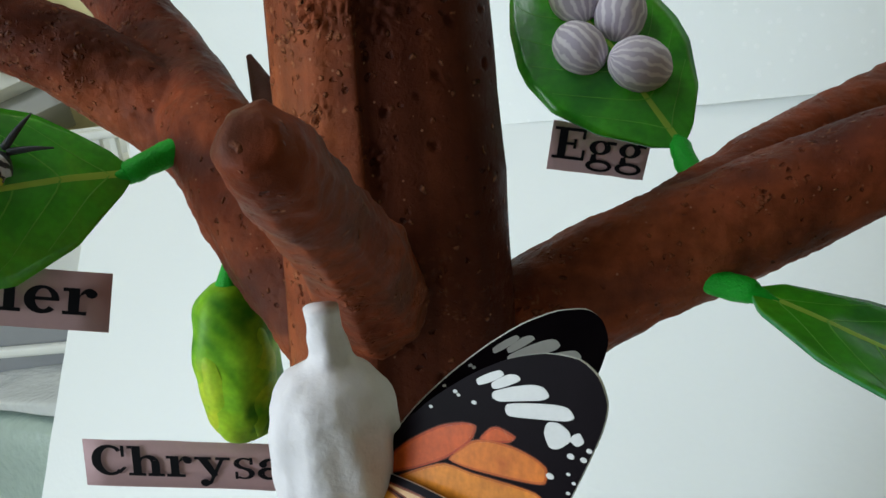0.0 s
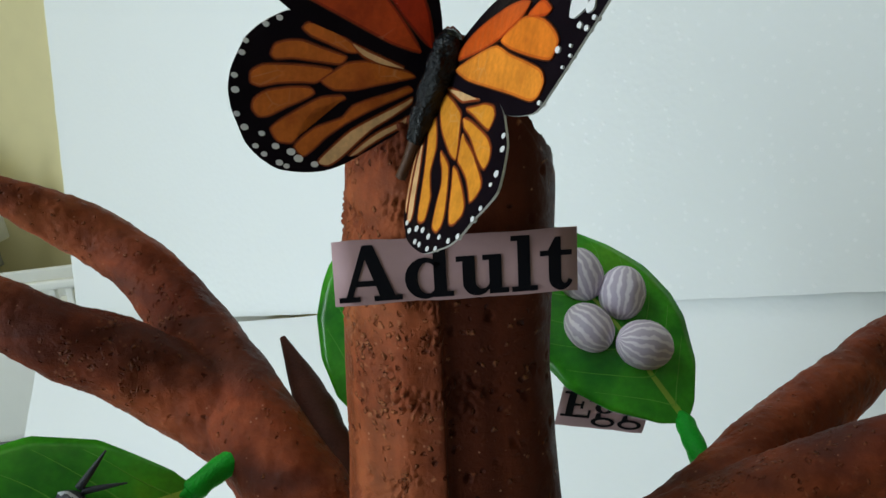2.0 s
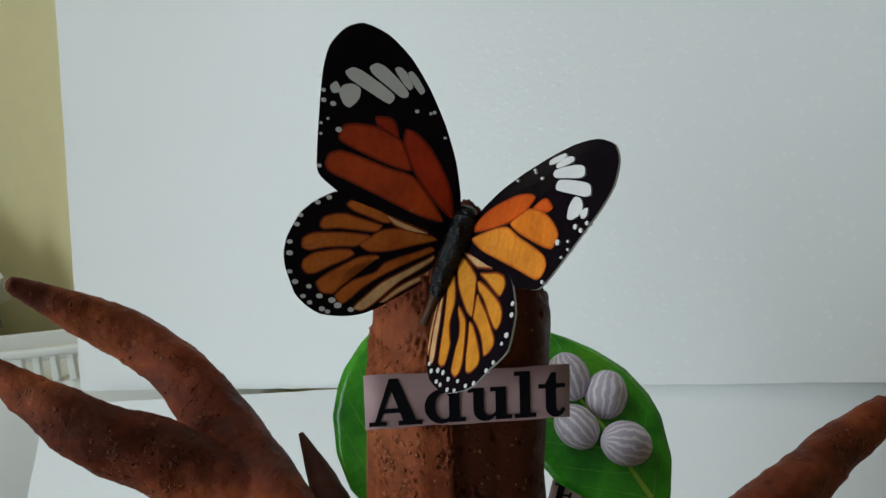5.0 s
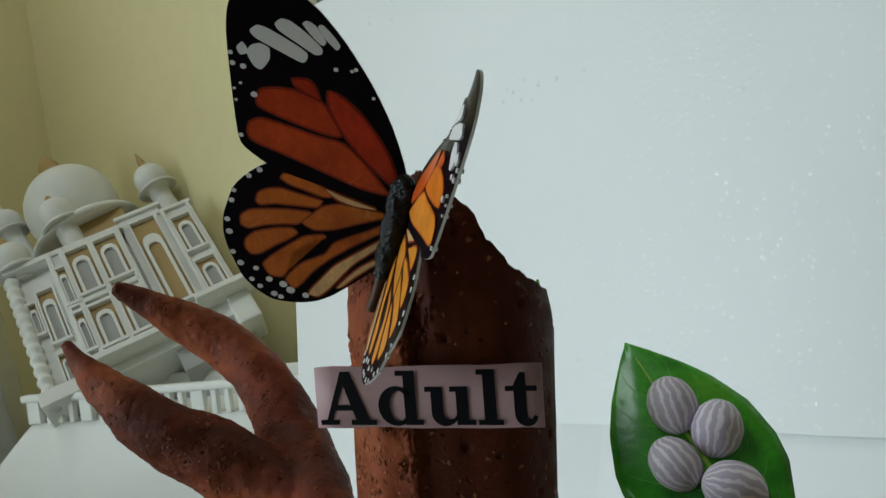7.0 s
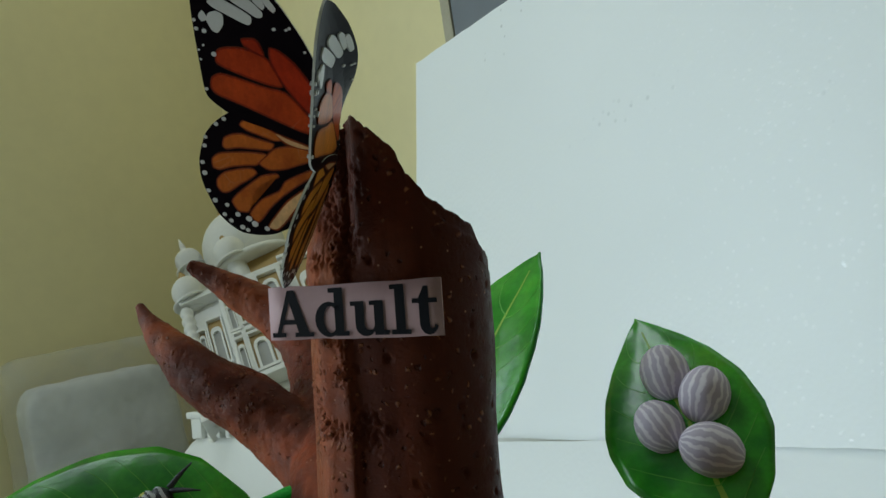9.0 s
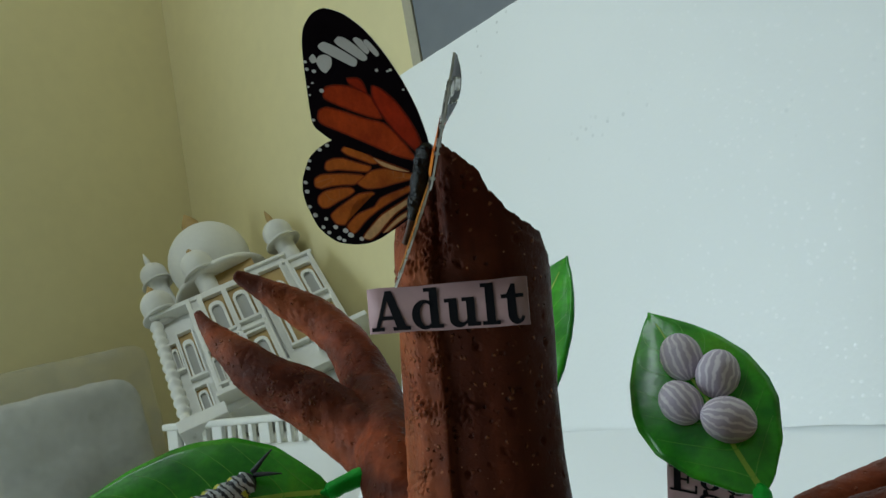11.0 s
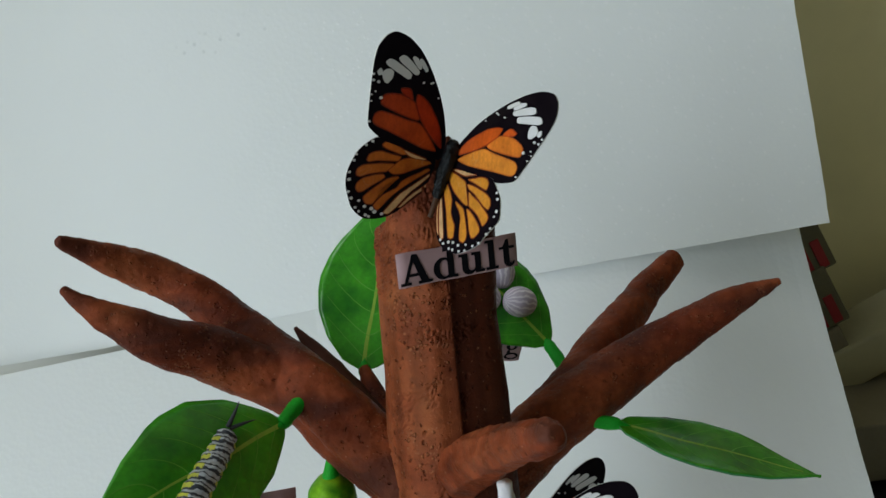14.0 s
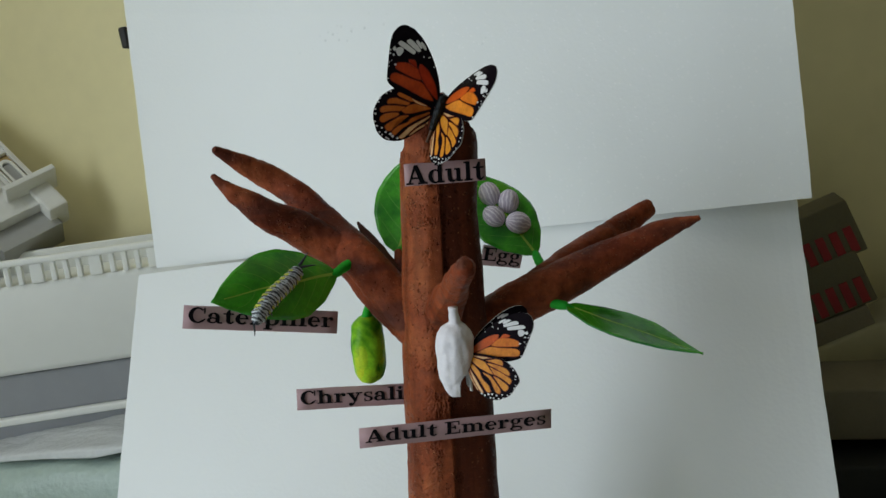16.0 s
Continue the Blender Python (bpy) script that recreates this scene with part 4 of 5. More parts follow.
sign("Egg", (0.0748, 0.1170, 0.3340), (0.1000, 0.1150, 0.3300), (0.0730, 0.1225, 0.3203), "mauve paper strip printed Egg, under a leaf")


# ------------------------------------------------------------------ butterflies
FORE = [(-0.9, -0.6), (3.4, 7.1), (8.2, 13.1), (13.7, 18.5), (19.0, 22.5), (24.3, 24.9), (29.1, 25.3), (31.9, 23.5), (33.5, 19.9), (33.2, 15.5), (31.3, 8.0), (28.9, -0.2), (27.3, -2.6), (21.5, -5.0), (12.2, -6.0), (-1.1, -7.0)]
HIND = [(21.6, -4.2), (23.7, -4.7), (25.6, -6.3), (27.2, -8.1), (28.5, -10.3), (29.1, -13.2), (29.4, -15.8), (29.0, -18.8), (27.8, -21.6), (26.3, -23.8), (24.2, -26.6), (21.4, -28.5), (17.9, -29.7), (13.7, -29.2), (10.3, -28.0), (7.7, -26.2), (5.9, -24.4), (3.5, -21.8), (0.4, -18.3), (-1.0, -16.3), (-0.6, -13.9), (-0.2, -6.9), (11.8, -4.0)]
CELLS_RED = [
    [(15.2, 10.3), (13.1, 10.1), (9.6, 8.4), (5.5, 5.0), (2.4, 1.6), (-0.2, -3.2), (1.3, -2.8), (6.2, 0.0), (10.8, 3.4), (14.4, 7.4)],
    [(21.4, 10.7), (18.9, 11.3), (17.6, 10.7), (16.2, 8.6), (18.5, 8.9), (20.6, 9.7)],
    [(26.6, 6.2), (26.3, 7.6), (24.3, 8.5), (21.1, 9.0), (17.5, 8.7), (15.0, 7.7), (13.2, 5.7), (11.6, 3.4), (14.9, 3.2), (20.2, 3.8), (24.4, 4.5), (26.3, 5.1)],
    [(27.2, 0.1), (27.1, 1.9), (25.3, 3.0), (21.4, 2.9), (15.6, 2.4), (10.9, 2.3), (6.7, -0.2), (2.6, -3.4), (1.6, -4.5), (6.6, -4.5), (13.5, -3.3), (20.1, -2.1), (24.8, -1.4), (26.4, -0.9)],
]
CELLS_WHITE = [
    [(31.1, 13.5), (30.4, 14.5), (29.5, 13.8), (29.3, 13.0), (30.2, 12.5), (30.8, 12.9)],
    [(29.3, 13.0), (28.9, 14.3), (27.5, 15.0), (25.9, 14.6), (25.6, 12.8), (26.6, 11.0), (27.9, 11.3)],
    [(29.4, 16.6), (28.4, 17.7), (26.5, 17.6), (22.8, 16.6), (19.8, 15.5), (19.6, 14.4), (20.3, 13.8), (23.5, 14.5), (28.2, 15.7)],
    [(25.6, 18.7), (24.7, 19.7), (23.0, 19.6), (20.0, 18.3), (17.5, 16.8), (17.4, 15.9), (18.5, 15.6), (21.4, 16.6), (24.7, 17.8)],
    [(21.2, 19.8), (20.6, 20.4), (19.2, 20.0), (17.1, 18.1), (17.4, 17.3), (18.9, 18.0)],
    [(18.7, 19.9), (18.1, 20.4), (16.5, 19.5), (14.7, 18.0), (15.1, 17.2), (17.1, 18.4)],
]
CELLS_ORANGE = [
    [(20.7, -6.4), (20.0, -5.3), (17.7, -5.0), (15.2, -5.5), (12.7, -6.3), (11.3, -7.5), (13.0, -7.9), (16.2, -7.5), (19.0, -7.2)],
    [(24.2, -11.7), (24.0, -10.0), (22.2, -8.8), (20.0, -8.2), (17.0, -8.4), (14.0, -8.5), (12.7, -8.7), (13.4, -10.1), (16.8, -10.7), (20.7, -11.3), (23.2, -12.2)],
    [(26.0, -16.8), (26.4, -15.1), (25.0, -13.6), (22.0, -12.6), (18.2, -11.7), (14.8, -11.2), (14.1, -11.5), (15.3, -13.1), (16.4, -14.1), (18.8, -14.7), (22.0, -15.8), (24.4, -17.0)],
    [(24.7, -20.8), (24.8, -19.2), (23.2, -17.3), (19.7, -15.7), (17.0, -15.0), (15.9, -15.7), (17.3, -17.3), (19.6, -19.2), (21.8, -21.3), (23.4, -21.8)],
] + [
    [(21.0, -23.3), (20.0, -21.5), (17.4, -18.6), (14.8, -16.1), (11.6, -14.8), (10.8, -15.2), (12.7, -16.6), (15.1, -18.4), (16.1, -20.6), (16.4, -23.0), (17.0, -24.7), (19.3, -25.0)],
    [(15.5, -13.5), (14.1, -11.5), (12.4, -9.6), (9.2, -8.3), (5.5, -8.1), (2.4, -8.0), (0.8, -8.5), (3.0, -9.7), (6.6, -11.6), (9.7, -13.3), (13.0, -14.3)],
    [(16.5, -25.2), (15.7, -23.3), (14.1, -21.1), (11.7, -19.3), (10.3, -18.2), (9.3, -16.0), (6.9, -14.1), (3.9, -12.1), (1.4, -10.3), (0.5, -10.8), (2.9, -13.0), (6.2, -15.9), (9.3, -19.0), (11.8, -22.2), (13.3, -24.9), (14.6, -26.5)],
]
CELLS_PALE = [
    [(12.0, -26.8), (10.6, -23.8), (8.3, -20.0), (4.7, -16.3), (1.5, -13.2), (0.1, -11.8), (0.0, -13.0), (2.3, -16.0), (4.9, -19.0), (6.8, -22.3), (8.3, -25.0), (10.0, -27.0)],
    [(7.2, -24.4), (5.7, -21.7), (3.6, -18.9), (0.8, -16.3), (-0.2, -15.1), (-0.4, -16.6), (2.2, -19.3), (4.4, -21.8), (5.8, -23.7)],
    [(12.7, -6.3), (9.8, -6.7), (6.6, -7.1), (3.3, -7.5), (3.7, -8.0), (7.3, -8.3), (10.4, -7.8)],
]
# the hindwing seen from its printed side, cut out a little wider
HIND_OPEN = [(-1.1, -5.0), (6.8, -4.5), (14.7, -5.0), (20.7, -6.7), (24.2, -9.3), (26.6, -11.5), (28.3, -14.8), (29.2, -17.8), (27.9, -20.2), (25.9, -22.8), (24.3, -25.5), (22.0, -27.8), (17.5, -30.1), (15.1, -31.0), (11.7, -31.1), (8.1, -30.6), (4.6, -28.5), (2.4, -26.0), (-0.1, -21.3), (-2.0, -15.3), (-2.1, -9.9)]
CELLS_OPEN = [
    [(9.8, -8.3), (12.7, -7.5), (15.2, -6.8), (18.0, -6.8), (19.7, -7.9), (19.9, -9.5), (19.4, -10.3), (16.9, -9.9), (13.0, -9.0), (10.5, -8.6)],
    [(10.2, -10.0), (11.0, -9.7), (13.7, -9.9), (17.4, -10.6), (20.3, -11.3), (22.5, -12.5), (23.5, -14.2), (23.2, -15.7), (21.9, -15.6), (19.3, -14.5), (15.0, -12.3), (11.9, -11.3)],
    [(12.0, -12.0), (14.1, -12.8), (17.8, -14.1), (21.3, -15.9), (23.6, -17.2), (24.4, -18.3), (24.0, -19.8), (22.9, -20.9), (21.2, -19.6), (19.0, -18.1), (16.2, -16.9), (14.1, -16.2), (13.3, -14.8)],
] + [
    [(-0.2, -7.6), (1.3, -7.1), (4.9, -7.9), (8.4, -9.0), (9.4, -9.7), (10.5, -11.3), (12.3, -13.9), (13.4, -16.1), (10.8, -15.7), (7.0, -14.0), (4.1, -12.4), (1.1, -9.9), (0.1, -8.9)],
    [(13.4, -17.1), (15.0, -17.3), (17.8, -18.7), (20.2, -20.2), (21.9, -21.6), (22.3, -23.0), (21.0, -24.8), (19.5, -25.1), (17.6, -23.2), (15.7, -20.3), (14.1, -18.2)],
    [(7.2, -15.7), (9.5, -16.3), (12.1, -17.4), (14.1, -19.8), (15.8, -22.2), (17.1, -24.2), (17.4, -26.1), (16.6, -27.2), (14.7, -26.8), (13.8, -25.3), (12.7, -22.6), (11.9, -20.3), (10.1, -18.2), (8.3, -17.0)],
] + [
    [(-1.0, -9.4), (0.8, -11.1), (3.3, -13.2), (5.4, -15.6), (6.0, -17.5), (6.8, -19.4), (8.8, -21.5), (10.3, -22.8), (11.1, -25.0), (11.4, -26.5), (10.3, -27.2), (8.9, -26.9), (7.4, -24.7), (4.7, -20.1), (2.2, -16.5), (0.2, -13.8), (-0.7, -11.8)],
]
PALE_OPEN = [
    [(-0.1, -6.1), (3.3, -6.0), (8.1, -6.0), (11.6, -6.3), (13.2, -6.5), (10.3, -7.1), (7.7, -7.6), (4.5, -7.1), (1.5, -6.6)],
    [(-1.0, -14.3), (-0.4, -14.6), (1.2, -17.4), (3.2, -20.6), (5.0, -23.8), (6.6, -26.5), (6.8, -27.8), (5.6, -28.0), (3.8, -25.6), (1.6, -21.6), (0.2, -18.3)],
    [(-1.8, -14.6), (-0.8, -16.8), (0.6, -20.2), (2.4, -23.8), (4.2, -27.0), (2.6, -25.8), (0.5, -22.0), (-1.0, -18.3)],
]
SPOTS_OPEN = [(24.6, -10.3, 0.5), (25.8, -12.1, 0.55), (27.0, -15.6, 0.6), (26.7, -17.3, 0.38), (26.7, -20.9, 0.45), (25.7, -22.8, 0.5), (23.6, -26.0, 0.5), (21.4, -27.3, 0.5), (18.5, -29.3, 0.45), (16.0, -30.0, 0.5), (12.9, -30.1, 0.5), (11.1, -30.1, 0.5), (7.7, -29.1, 0.55), (9.9, -28.2, 0.6), (12.1, -27.9, 0.55), (14.8, -28.3, 0.55), (18.2, -27.5, 0.45), (5.8, -28.2, 0.5)]
SPOTS_FORE = [(14.6, 14.1, 0.38), (12.0, 14.5, 0.3), (11.4, 14.9, 0.35), (7.6, 11.1, 0.3), (27.1, 6.6, 0.55), (28.2, -0.7, 0.4), (29.6, 10.7, 0.5), (31.4, 10.8, 0.45), (32.0, 12.4, 0.4), (29.6, 7.9, 0.28), (30.5, 6.8, 0.28), (29.9, 5.0, 0.28)]
SPOTS_HIND = [(28.3, -10.8, 0.45), (28.4, -12.7, 0.5), (28.6, -16.4, 0.5), (27.9, -18.6, 0.6), (26.7, -22.3, 0.5), (25.0, -24.1, 0.6), (22.1, -24.4, 0.5), (22.5, -26.7, 0.5), (19.4, -25.9, 0.6), (16.7, -26.2, 0.7), (15.2, -27.0, 0.75), (20.8, -27.7, 0.5), (18.0, -28.5, 0.6), (16.7, -28.8, 0.5), (12.3, -27.3, 0.6), (26.1, -7.5, 0.5), (24.4, -6.0, 0.5)]


def rounded(pts, steps=3, tight=0.35):
    """A closed outline with its corners eased."""
    p = np.array(pts, float)
    n = len(p)
    out = []
    for i in range(n):
        a, b, c, d = p[i - 1], p[i], p[(i + 1) % n], p[(i + 2) % n]
        for k in range(steps):
            t = k / steps
            out.append((2 * t**3 - 3 * t**2 + 1) * b + (t**3 - 2 * t**2 + t) * tight * (c - a) + (3 * t**2 - 2 * t**3) * c + (t**3 - t**2) * tight * (d - b))
    return out


def grown(pts, by):
    """An outline pushed outwards."""
    p = np.array(pts, float)
    d = np.roll(p, -1, 0) - np.roll(p, 1, 0)
    n = np.stack([d[:, 1], -d[:, 0]], 1) / np.linalg.norm(d, axis=1)[:, None]
    area = np.sum(p[:, 0] * np.roll(p[:, 1], -1) - np.roll(p[:, 0], -1) * p[:, 1])
    return [tuple(q) for q in p + n * (by if area > 0 else -by)]


def wing(name, outline, groups, spots, frame3, parent, curl=None, label="", thick=0.00022):
    """A printed card wing: outline and printed cells, laid by frame3 = (origin, x, y) in metres per unit of a thousandth.
    curl(u, v): how far the card is bent away, as a vector in metres."""
    o, x, y = (Vector(v) for v in frame3)
    x, y = x * 0.001, y * 0.001
    n = x.cross(y).normalized()
    if n.y > 0:
        n = -n

    def slab(bm, pts, half, slot, cuts=0):
        fa = [bm.verts.new((u, v, -half)) for u, v in pts]
        fb = [bm.verts.new((u, v, half)) for u, v in pts]
        faces = [bm.faces.new(fa), bm.faces.new(fb)]
        for f in faces:
            f.material_index = slot
        for k in range(len(pts)):
            f = bm.faces.new((fa[k], fa[(k + 1) % len(pts)], fb[(k + 1) % len(pts)], fb[k]))
            f.material_index = 1 if cuts else slot
        done = bmesh.ops.triangulate(bm, faces=faces)
        if cuts and curl:
            edges = [e for e in bm.edges if abs(e.verts[0].co.z - e.verts[1].co.z) < 1e-9]
            bmesh.ops.subdivide_edges(bm, edges=edges, cuts=cuts, use_grid_fill=True)

    def place(bm):
        for v in bm.verts:
            u, w, lift = v.co
            v.co = o + x * u + y * w + n * lift
            if curl:
                v.co += curl(u, w)

    bm = bmesh.new()
    slab(bm, rounded(outline), thick, 0, 5)
    place(bm)
    card = part(name, bm, [WING_BLACK, CUT_EDGE], parent, label, smooth=False)
    bm = bmesh.new()
    mats = [WING_BROWN, WING_EDGE]
    for mat, cells in groups:
        for m in (mat, RIM.get(mat, mat)):
            if m not in mats:
                mats.append(m)
        for cell in cells:
            lift = thick + (0.0003 if curl else 0.00008)
            wide = -0.04 if outline is not FORE else 0.02
            if mat is not WING_WHITE:
                slab(bm, rounded(grown(cell, 0.28 + wide)), lift - 0.00006, mats.index(WING_BROWN))
                slab(bm, rounded(grown(cell, 0.10 + wide)), lift - 0.00003, mats.index(RIM.get(mat, WING_EDGE)))
                slab(bm, rounded(grown(cell, wide - (0.24 if mat in RIM else 0.16))), lift, mats.index(mat))
            else:
                slab(bm, rounded(grown(cell, 0.05)), lift, mats.index(mat))
    if WING_WHITE not in mats:
        mats.append(WING_WHITE)
    for u, v, r in spots:
        slab(bm, [(u + r * math.cos(a) * 1.1, v + r * math.sin(a) * 0.9) for a in np.linspace(0, 2 * math.pi, 9)[:-1] + u], thick + (0.0003 if curl else 0.00008), mats.index(WING_WHITE))
    place(bm)
    part("printed_pattern", bm, mats, card, "printed cells between black veins", smooth=False)
    return card


RIGHT_FORE = ((0.0423, 0.0316, 0.4268), (0.2853, -0.7370, -0.3035), (0.3781, -0.2619, 0.8871))
RIGHT_HIND = ((0.0420, 0.0341, 0.4253), (0.3297, -0.7461, -0.1151), (0.4307, 0.0126, 0.9053))


def laid(*pairs):
    """Origin and axes of a wing from three of its own points and their places."""
    a = np.linalg.solve(np.array([[u, v, 1.0] for (u, v), _ in pairs]), np.array([p for _, p in pairs]))
    return tuple(a[2]), tuple(a[0] * 1000), tuple(a[1] * 1000)


SECOND_FORE = laid(((0, 0), (0.0412, -0.0002, 0.3085)), ((32.0, 21.5), (0.0680, -0.0142, 0.3238)), ((28.3, -1.5), (0.0625, -0.0148, 0.3063)))
SECOND_HIND = laid(((0, -9), (0.0405, -0.0030, 0.3035)), ((28.0, -15.0), (0.0590, -0.0200, 0.2995)), ((15, -30.3), (0.0492, -0.0189, 0.2887)))
SECOND_REAR = laid(((0, 0), (0.0415, 0.0030, 0.3080)), ((30.1, 24.3), (0.0702, 0.0084, 0.3238)), ((28.3, -1.5), (0.0650, 0.0060, 0.3040)))
# left wings: copies of the print with their shade in the colour
FORE_SHADED = [(SHADE_RED, CELLS_RED[:2]), (SHADE_MID, CELLS_RED[2:3]), (SHADE_AMBER, CELLS_RED[3:]), (WING_WHITE, CELLS_WHITE)]
OPEN_PRINT = [(WING_ORANGE, CELLS_OPEN), (WING_PALE, PALE_OPEN)]
FORE_BRIGHT = [(PALE_RED, CELLS_RED[:2]), (PALE_MID, CELLS_RED[2:3]), (PALE_AMBER, CELLS_RED[3:]), (WING_WHITE, CELLS_WHITE)]
HIND_SHADED = [(SHADE_ORANGE, CELLS_ORANGE), (WING_PALE, CELLS_PALE)]

butterfly = thing("butterfly", "paper butterfly, orange and black printed wings, on the trunk top", "butterfly", "paper butterflies")
LEFT = ((0.0386, 0.0360, 0.4292), (-0.904, -0.287, 0.325), (0.385, -0.237, 0.912))
wing("forewing", FORE, FORE_SHADED, SPOTS_FORE, LEFT, butterfly)
wing("hindwing", HIND, HIND_SHADED, SPOTS_HIND, ((0.0385, 0.0368, 0.4292), LEFT[1], LEFT[2]), butterfly)


def curl_right(u, v):
    """The front edge of the open wing is bent back a little between root and tip."""
    over = (v * 0.76 - u * 0.65 + 6.0) / 11.0
    along = max(0.0, min(1.0, (u * 0.76 + v * 0.65) / 38.0))
    return Vector((0.12, 0.95, -0.22)) * (0.0055 * max(0.0, over) ** 2 * math.sin(math.pi * along))


wing("forewing", FORE, FORE_BRIGHT, SPOTS_FORE, RIGHT_FORE, butterfly, curl_right)
wing("hindwing", HIND_OPEN, OPEN_PRINT, SPOTS_OPEN, RIGHT_HIND, butterfly)
bm = bmesh.new()
add_tube(bm, [(0.0404, 0.0325, 0.4284, 0.0013), (0.0398, 0.0325, 0.4269, 0.0021), (0.0389, 0.0329, 0.4244, 0.0024), (0.0371, 0.0337, 0.4199, 0.0024), (0.0351, 0.0344, 0.4149, 0.0019), (0.0336, 0.0347, 0.4114, 0.0015)], sides=28, steps=12, rough=0.0016, scale=420.0)
part("body", bm, BODY, butterfly, "glossy black clay body")
part("tail", tube([(0.0344, 0.0345, 0.4132, 0.0012), (0.0324, 0.0348, 0.4086, 0.0009), (0.0310, 0.0349, 0.4056, 0.0009)], sides=8, steps=4, rough=0.0003), TWIG, butterfly, "brown stick end of the body")

emerging = thing("butterfly", "paper butterfly, orange and black wings, emerging beside a white cocoon", "butterfly", "paper butterflies")
wing("forewing", FORE, FORE_BRIGHT, SPOTS_FORE, SECOND_FORE, emerging, thick=0.00026)
wing("hindwing", HIND_OPEN, OPEN_PRINT, SPOTS_OPEN, SECOND_HIND, emerging, thick=0.00026)
wing("forewing", FORE, FORE_BRIGHT, SPOTS_FORE, SECOND_REAR, emerging, thick=0.00026)


# ------------------------------------------------------------------ cocoon, chrysalis, caterpillar
bm = bmesh.new()
lathe(bm, [(0.329, 0.0021), (0.325, 0.0024), (0.3215, 0.0030), (0.3190, 0.0062), (0.3150, 0.0086), (0.310, 0.0092), (0.303, 0.0089), (0.297, 0.0080), (0.292, 0.0066), (0.2875, 0.0046), (0.2845, 0.0026)], Matrix.Translation((0.0342, 0.0025, 0)), 64, 0.0005, 160.0)
for v in bm.verts:
    low = max(0.0, min(1.0, (0.300 - v.co.z) / 0.012))
    out = Vector((v.co.x - 0.0342, v.co.y - 0.0025, 0))
    # one side hangs straight down, the other draws in to a point
    v.co += out.normalized() * max(0.0, 0.0076 - out.length) * low * max(0.0, min(1.0, out.normalized().x * 1.6))
    v.co.x -= 0.0012 * low * max(0.0, -out.normalized().x)
    v.co += out.normalized() * (0.0004 * noise.noise(v.co * 330) + 0.0005 * noise.noise(Vector((v.co.x * 420, v.co.y * 420, v.co.z * 90))))


def torn_away(c):
    """Whether the shell is torn open here: an arch in the front, ragged ends beside it."""
    ragged = 0.0010 * noise.noise(c * 900)
    arch = abs(c.x - 0.0374) < 0.0029 and c.z < 0.2965 - 600.0 * (c.x - 0.0374) ** 2 + ragged
    return arch or (c.x > 0.0374 and c.z < 0.2875 + 2 * ragged)


bmesh.ops.subdivide_edges(bm, edges=[e for e in bm.edges if e.verts[0].co.z < 0.298], cuts=2, use_grid_fill=True)
bmesh.ops.delete(bm, geom=[f for f in bm.faces if torn_away(f.calc_center_median())], context="FACES")
cocoon = finish(bm, "cocoon", COCOON)
shell = cocoon.modifiers.new("shell", "SOLIDIFY")
shell.thickness, shell.offset = 0.0009, -1.0
tagged(cocoon, "open white clay cocoon hanging from the cut stub", "cocoon")
chrysalis = thing("chrysalis", "lime green painted clay chrysalis hanging from a branch", "chrysalis")
PUPA_ROWS = [(0.3075, 0.0030), (0.3065, 0.0052), (0.3030, 0.0080), (0.297, 0.0093), (0.290, 0.0098), (0.282, 0.0096), (0.275, 0.0086), (0.2705, 0.0064), (0.2685, 0.0030)]
PUPA_MID = Vector((-0.0030, 0.0770, 0))
bm = bmesh.new()
lathe(bm, PUPA_ROWS, Matrix.Translation(PUPA_MID), 48, 0.0010, 150.0)
part("body", bm, PUPA, chrysalis)
part("stalk", tube([(0.0030, 0.0815, 0.319, 0.0022), (-0.0010, 0.0785, 0.3125, 0.0022), (-0.0028, 0.0770, 0.3060, 0.0034)], sides=16, steps=6, rough=0.0004), STEM, chrysalis, "bright green clay stalk")


def wing_fold(turn, low, high, reach, mat, label):
    """A leaf-shaped fold lying on the body, with a ridge down its middle."""
    bm = bmesh.new()
    zs, rs = [r[0] for r in PUPA_ROWS][::-1], [r[1] for r in PUPA_ROWS][::-1]
    rows = []
    for i in range(25):
        f = i / 24
        z = low + (high - low) * f
        wide = reach * math.sin(math.pi * f) ** 0.7
        row = []
        for k in range(15):
            g = -1 + k / 7
            a = turn + wide * g + 0.35 * (f - 0.5)
            r = float(np.interp(z, zs, rs)) + 0.0006 * (1 - g * g) * min(1.0, 5 * math.sin(math.pi * f)) - 0.0003 
            row.append(bm.verts.new(PUPA_MID + Vector((math.sin(a) * r, -math.cos(a) * r, z))))
        rows.append(row)
    for a, b in zip(rows, rows[1:]):
        for k in range(14):
            bm.faces.new((a[k], a[k + 1], b[k + 1], b[k]))
    part("wing_fold", bm, mat, chrysalis, label)


PUPA_YELLOW = mat_leaf("yellow_green_paint", (0.06, 0.32, 0.006), (0.42, 0.64, 0.026), 0.03, 0.0014, 0.45)
wing_fold(-0.75, 0.2705, 0.2960, 0.62, PUPA_YELLOW, "yellow green painted fold")
wing_fold(0.85, 0.2705, 0.2985, 0.55, PUPA_YELLOW, "yellow green painted fold")


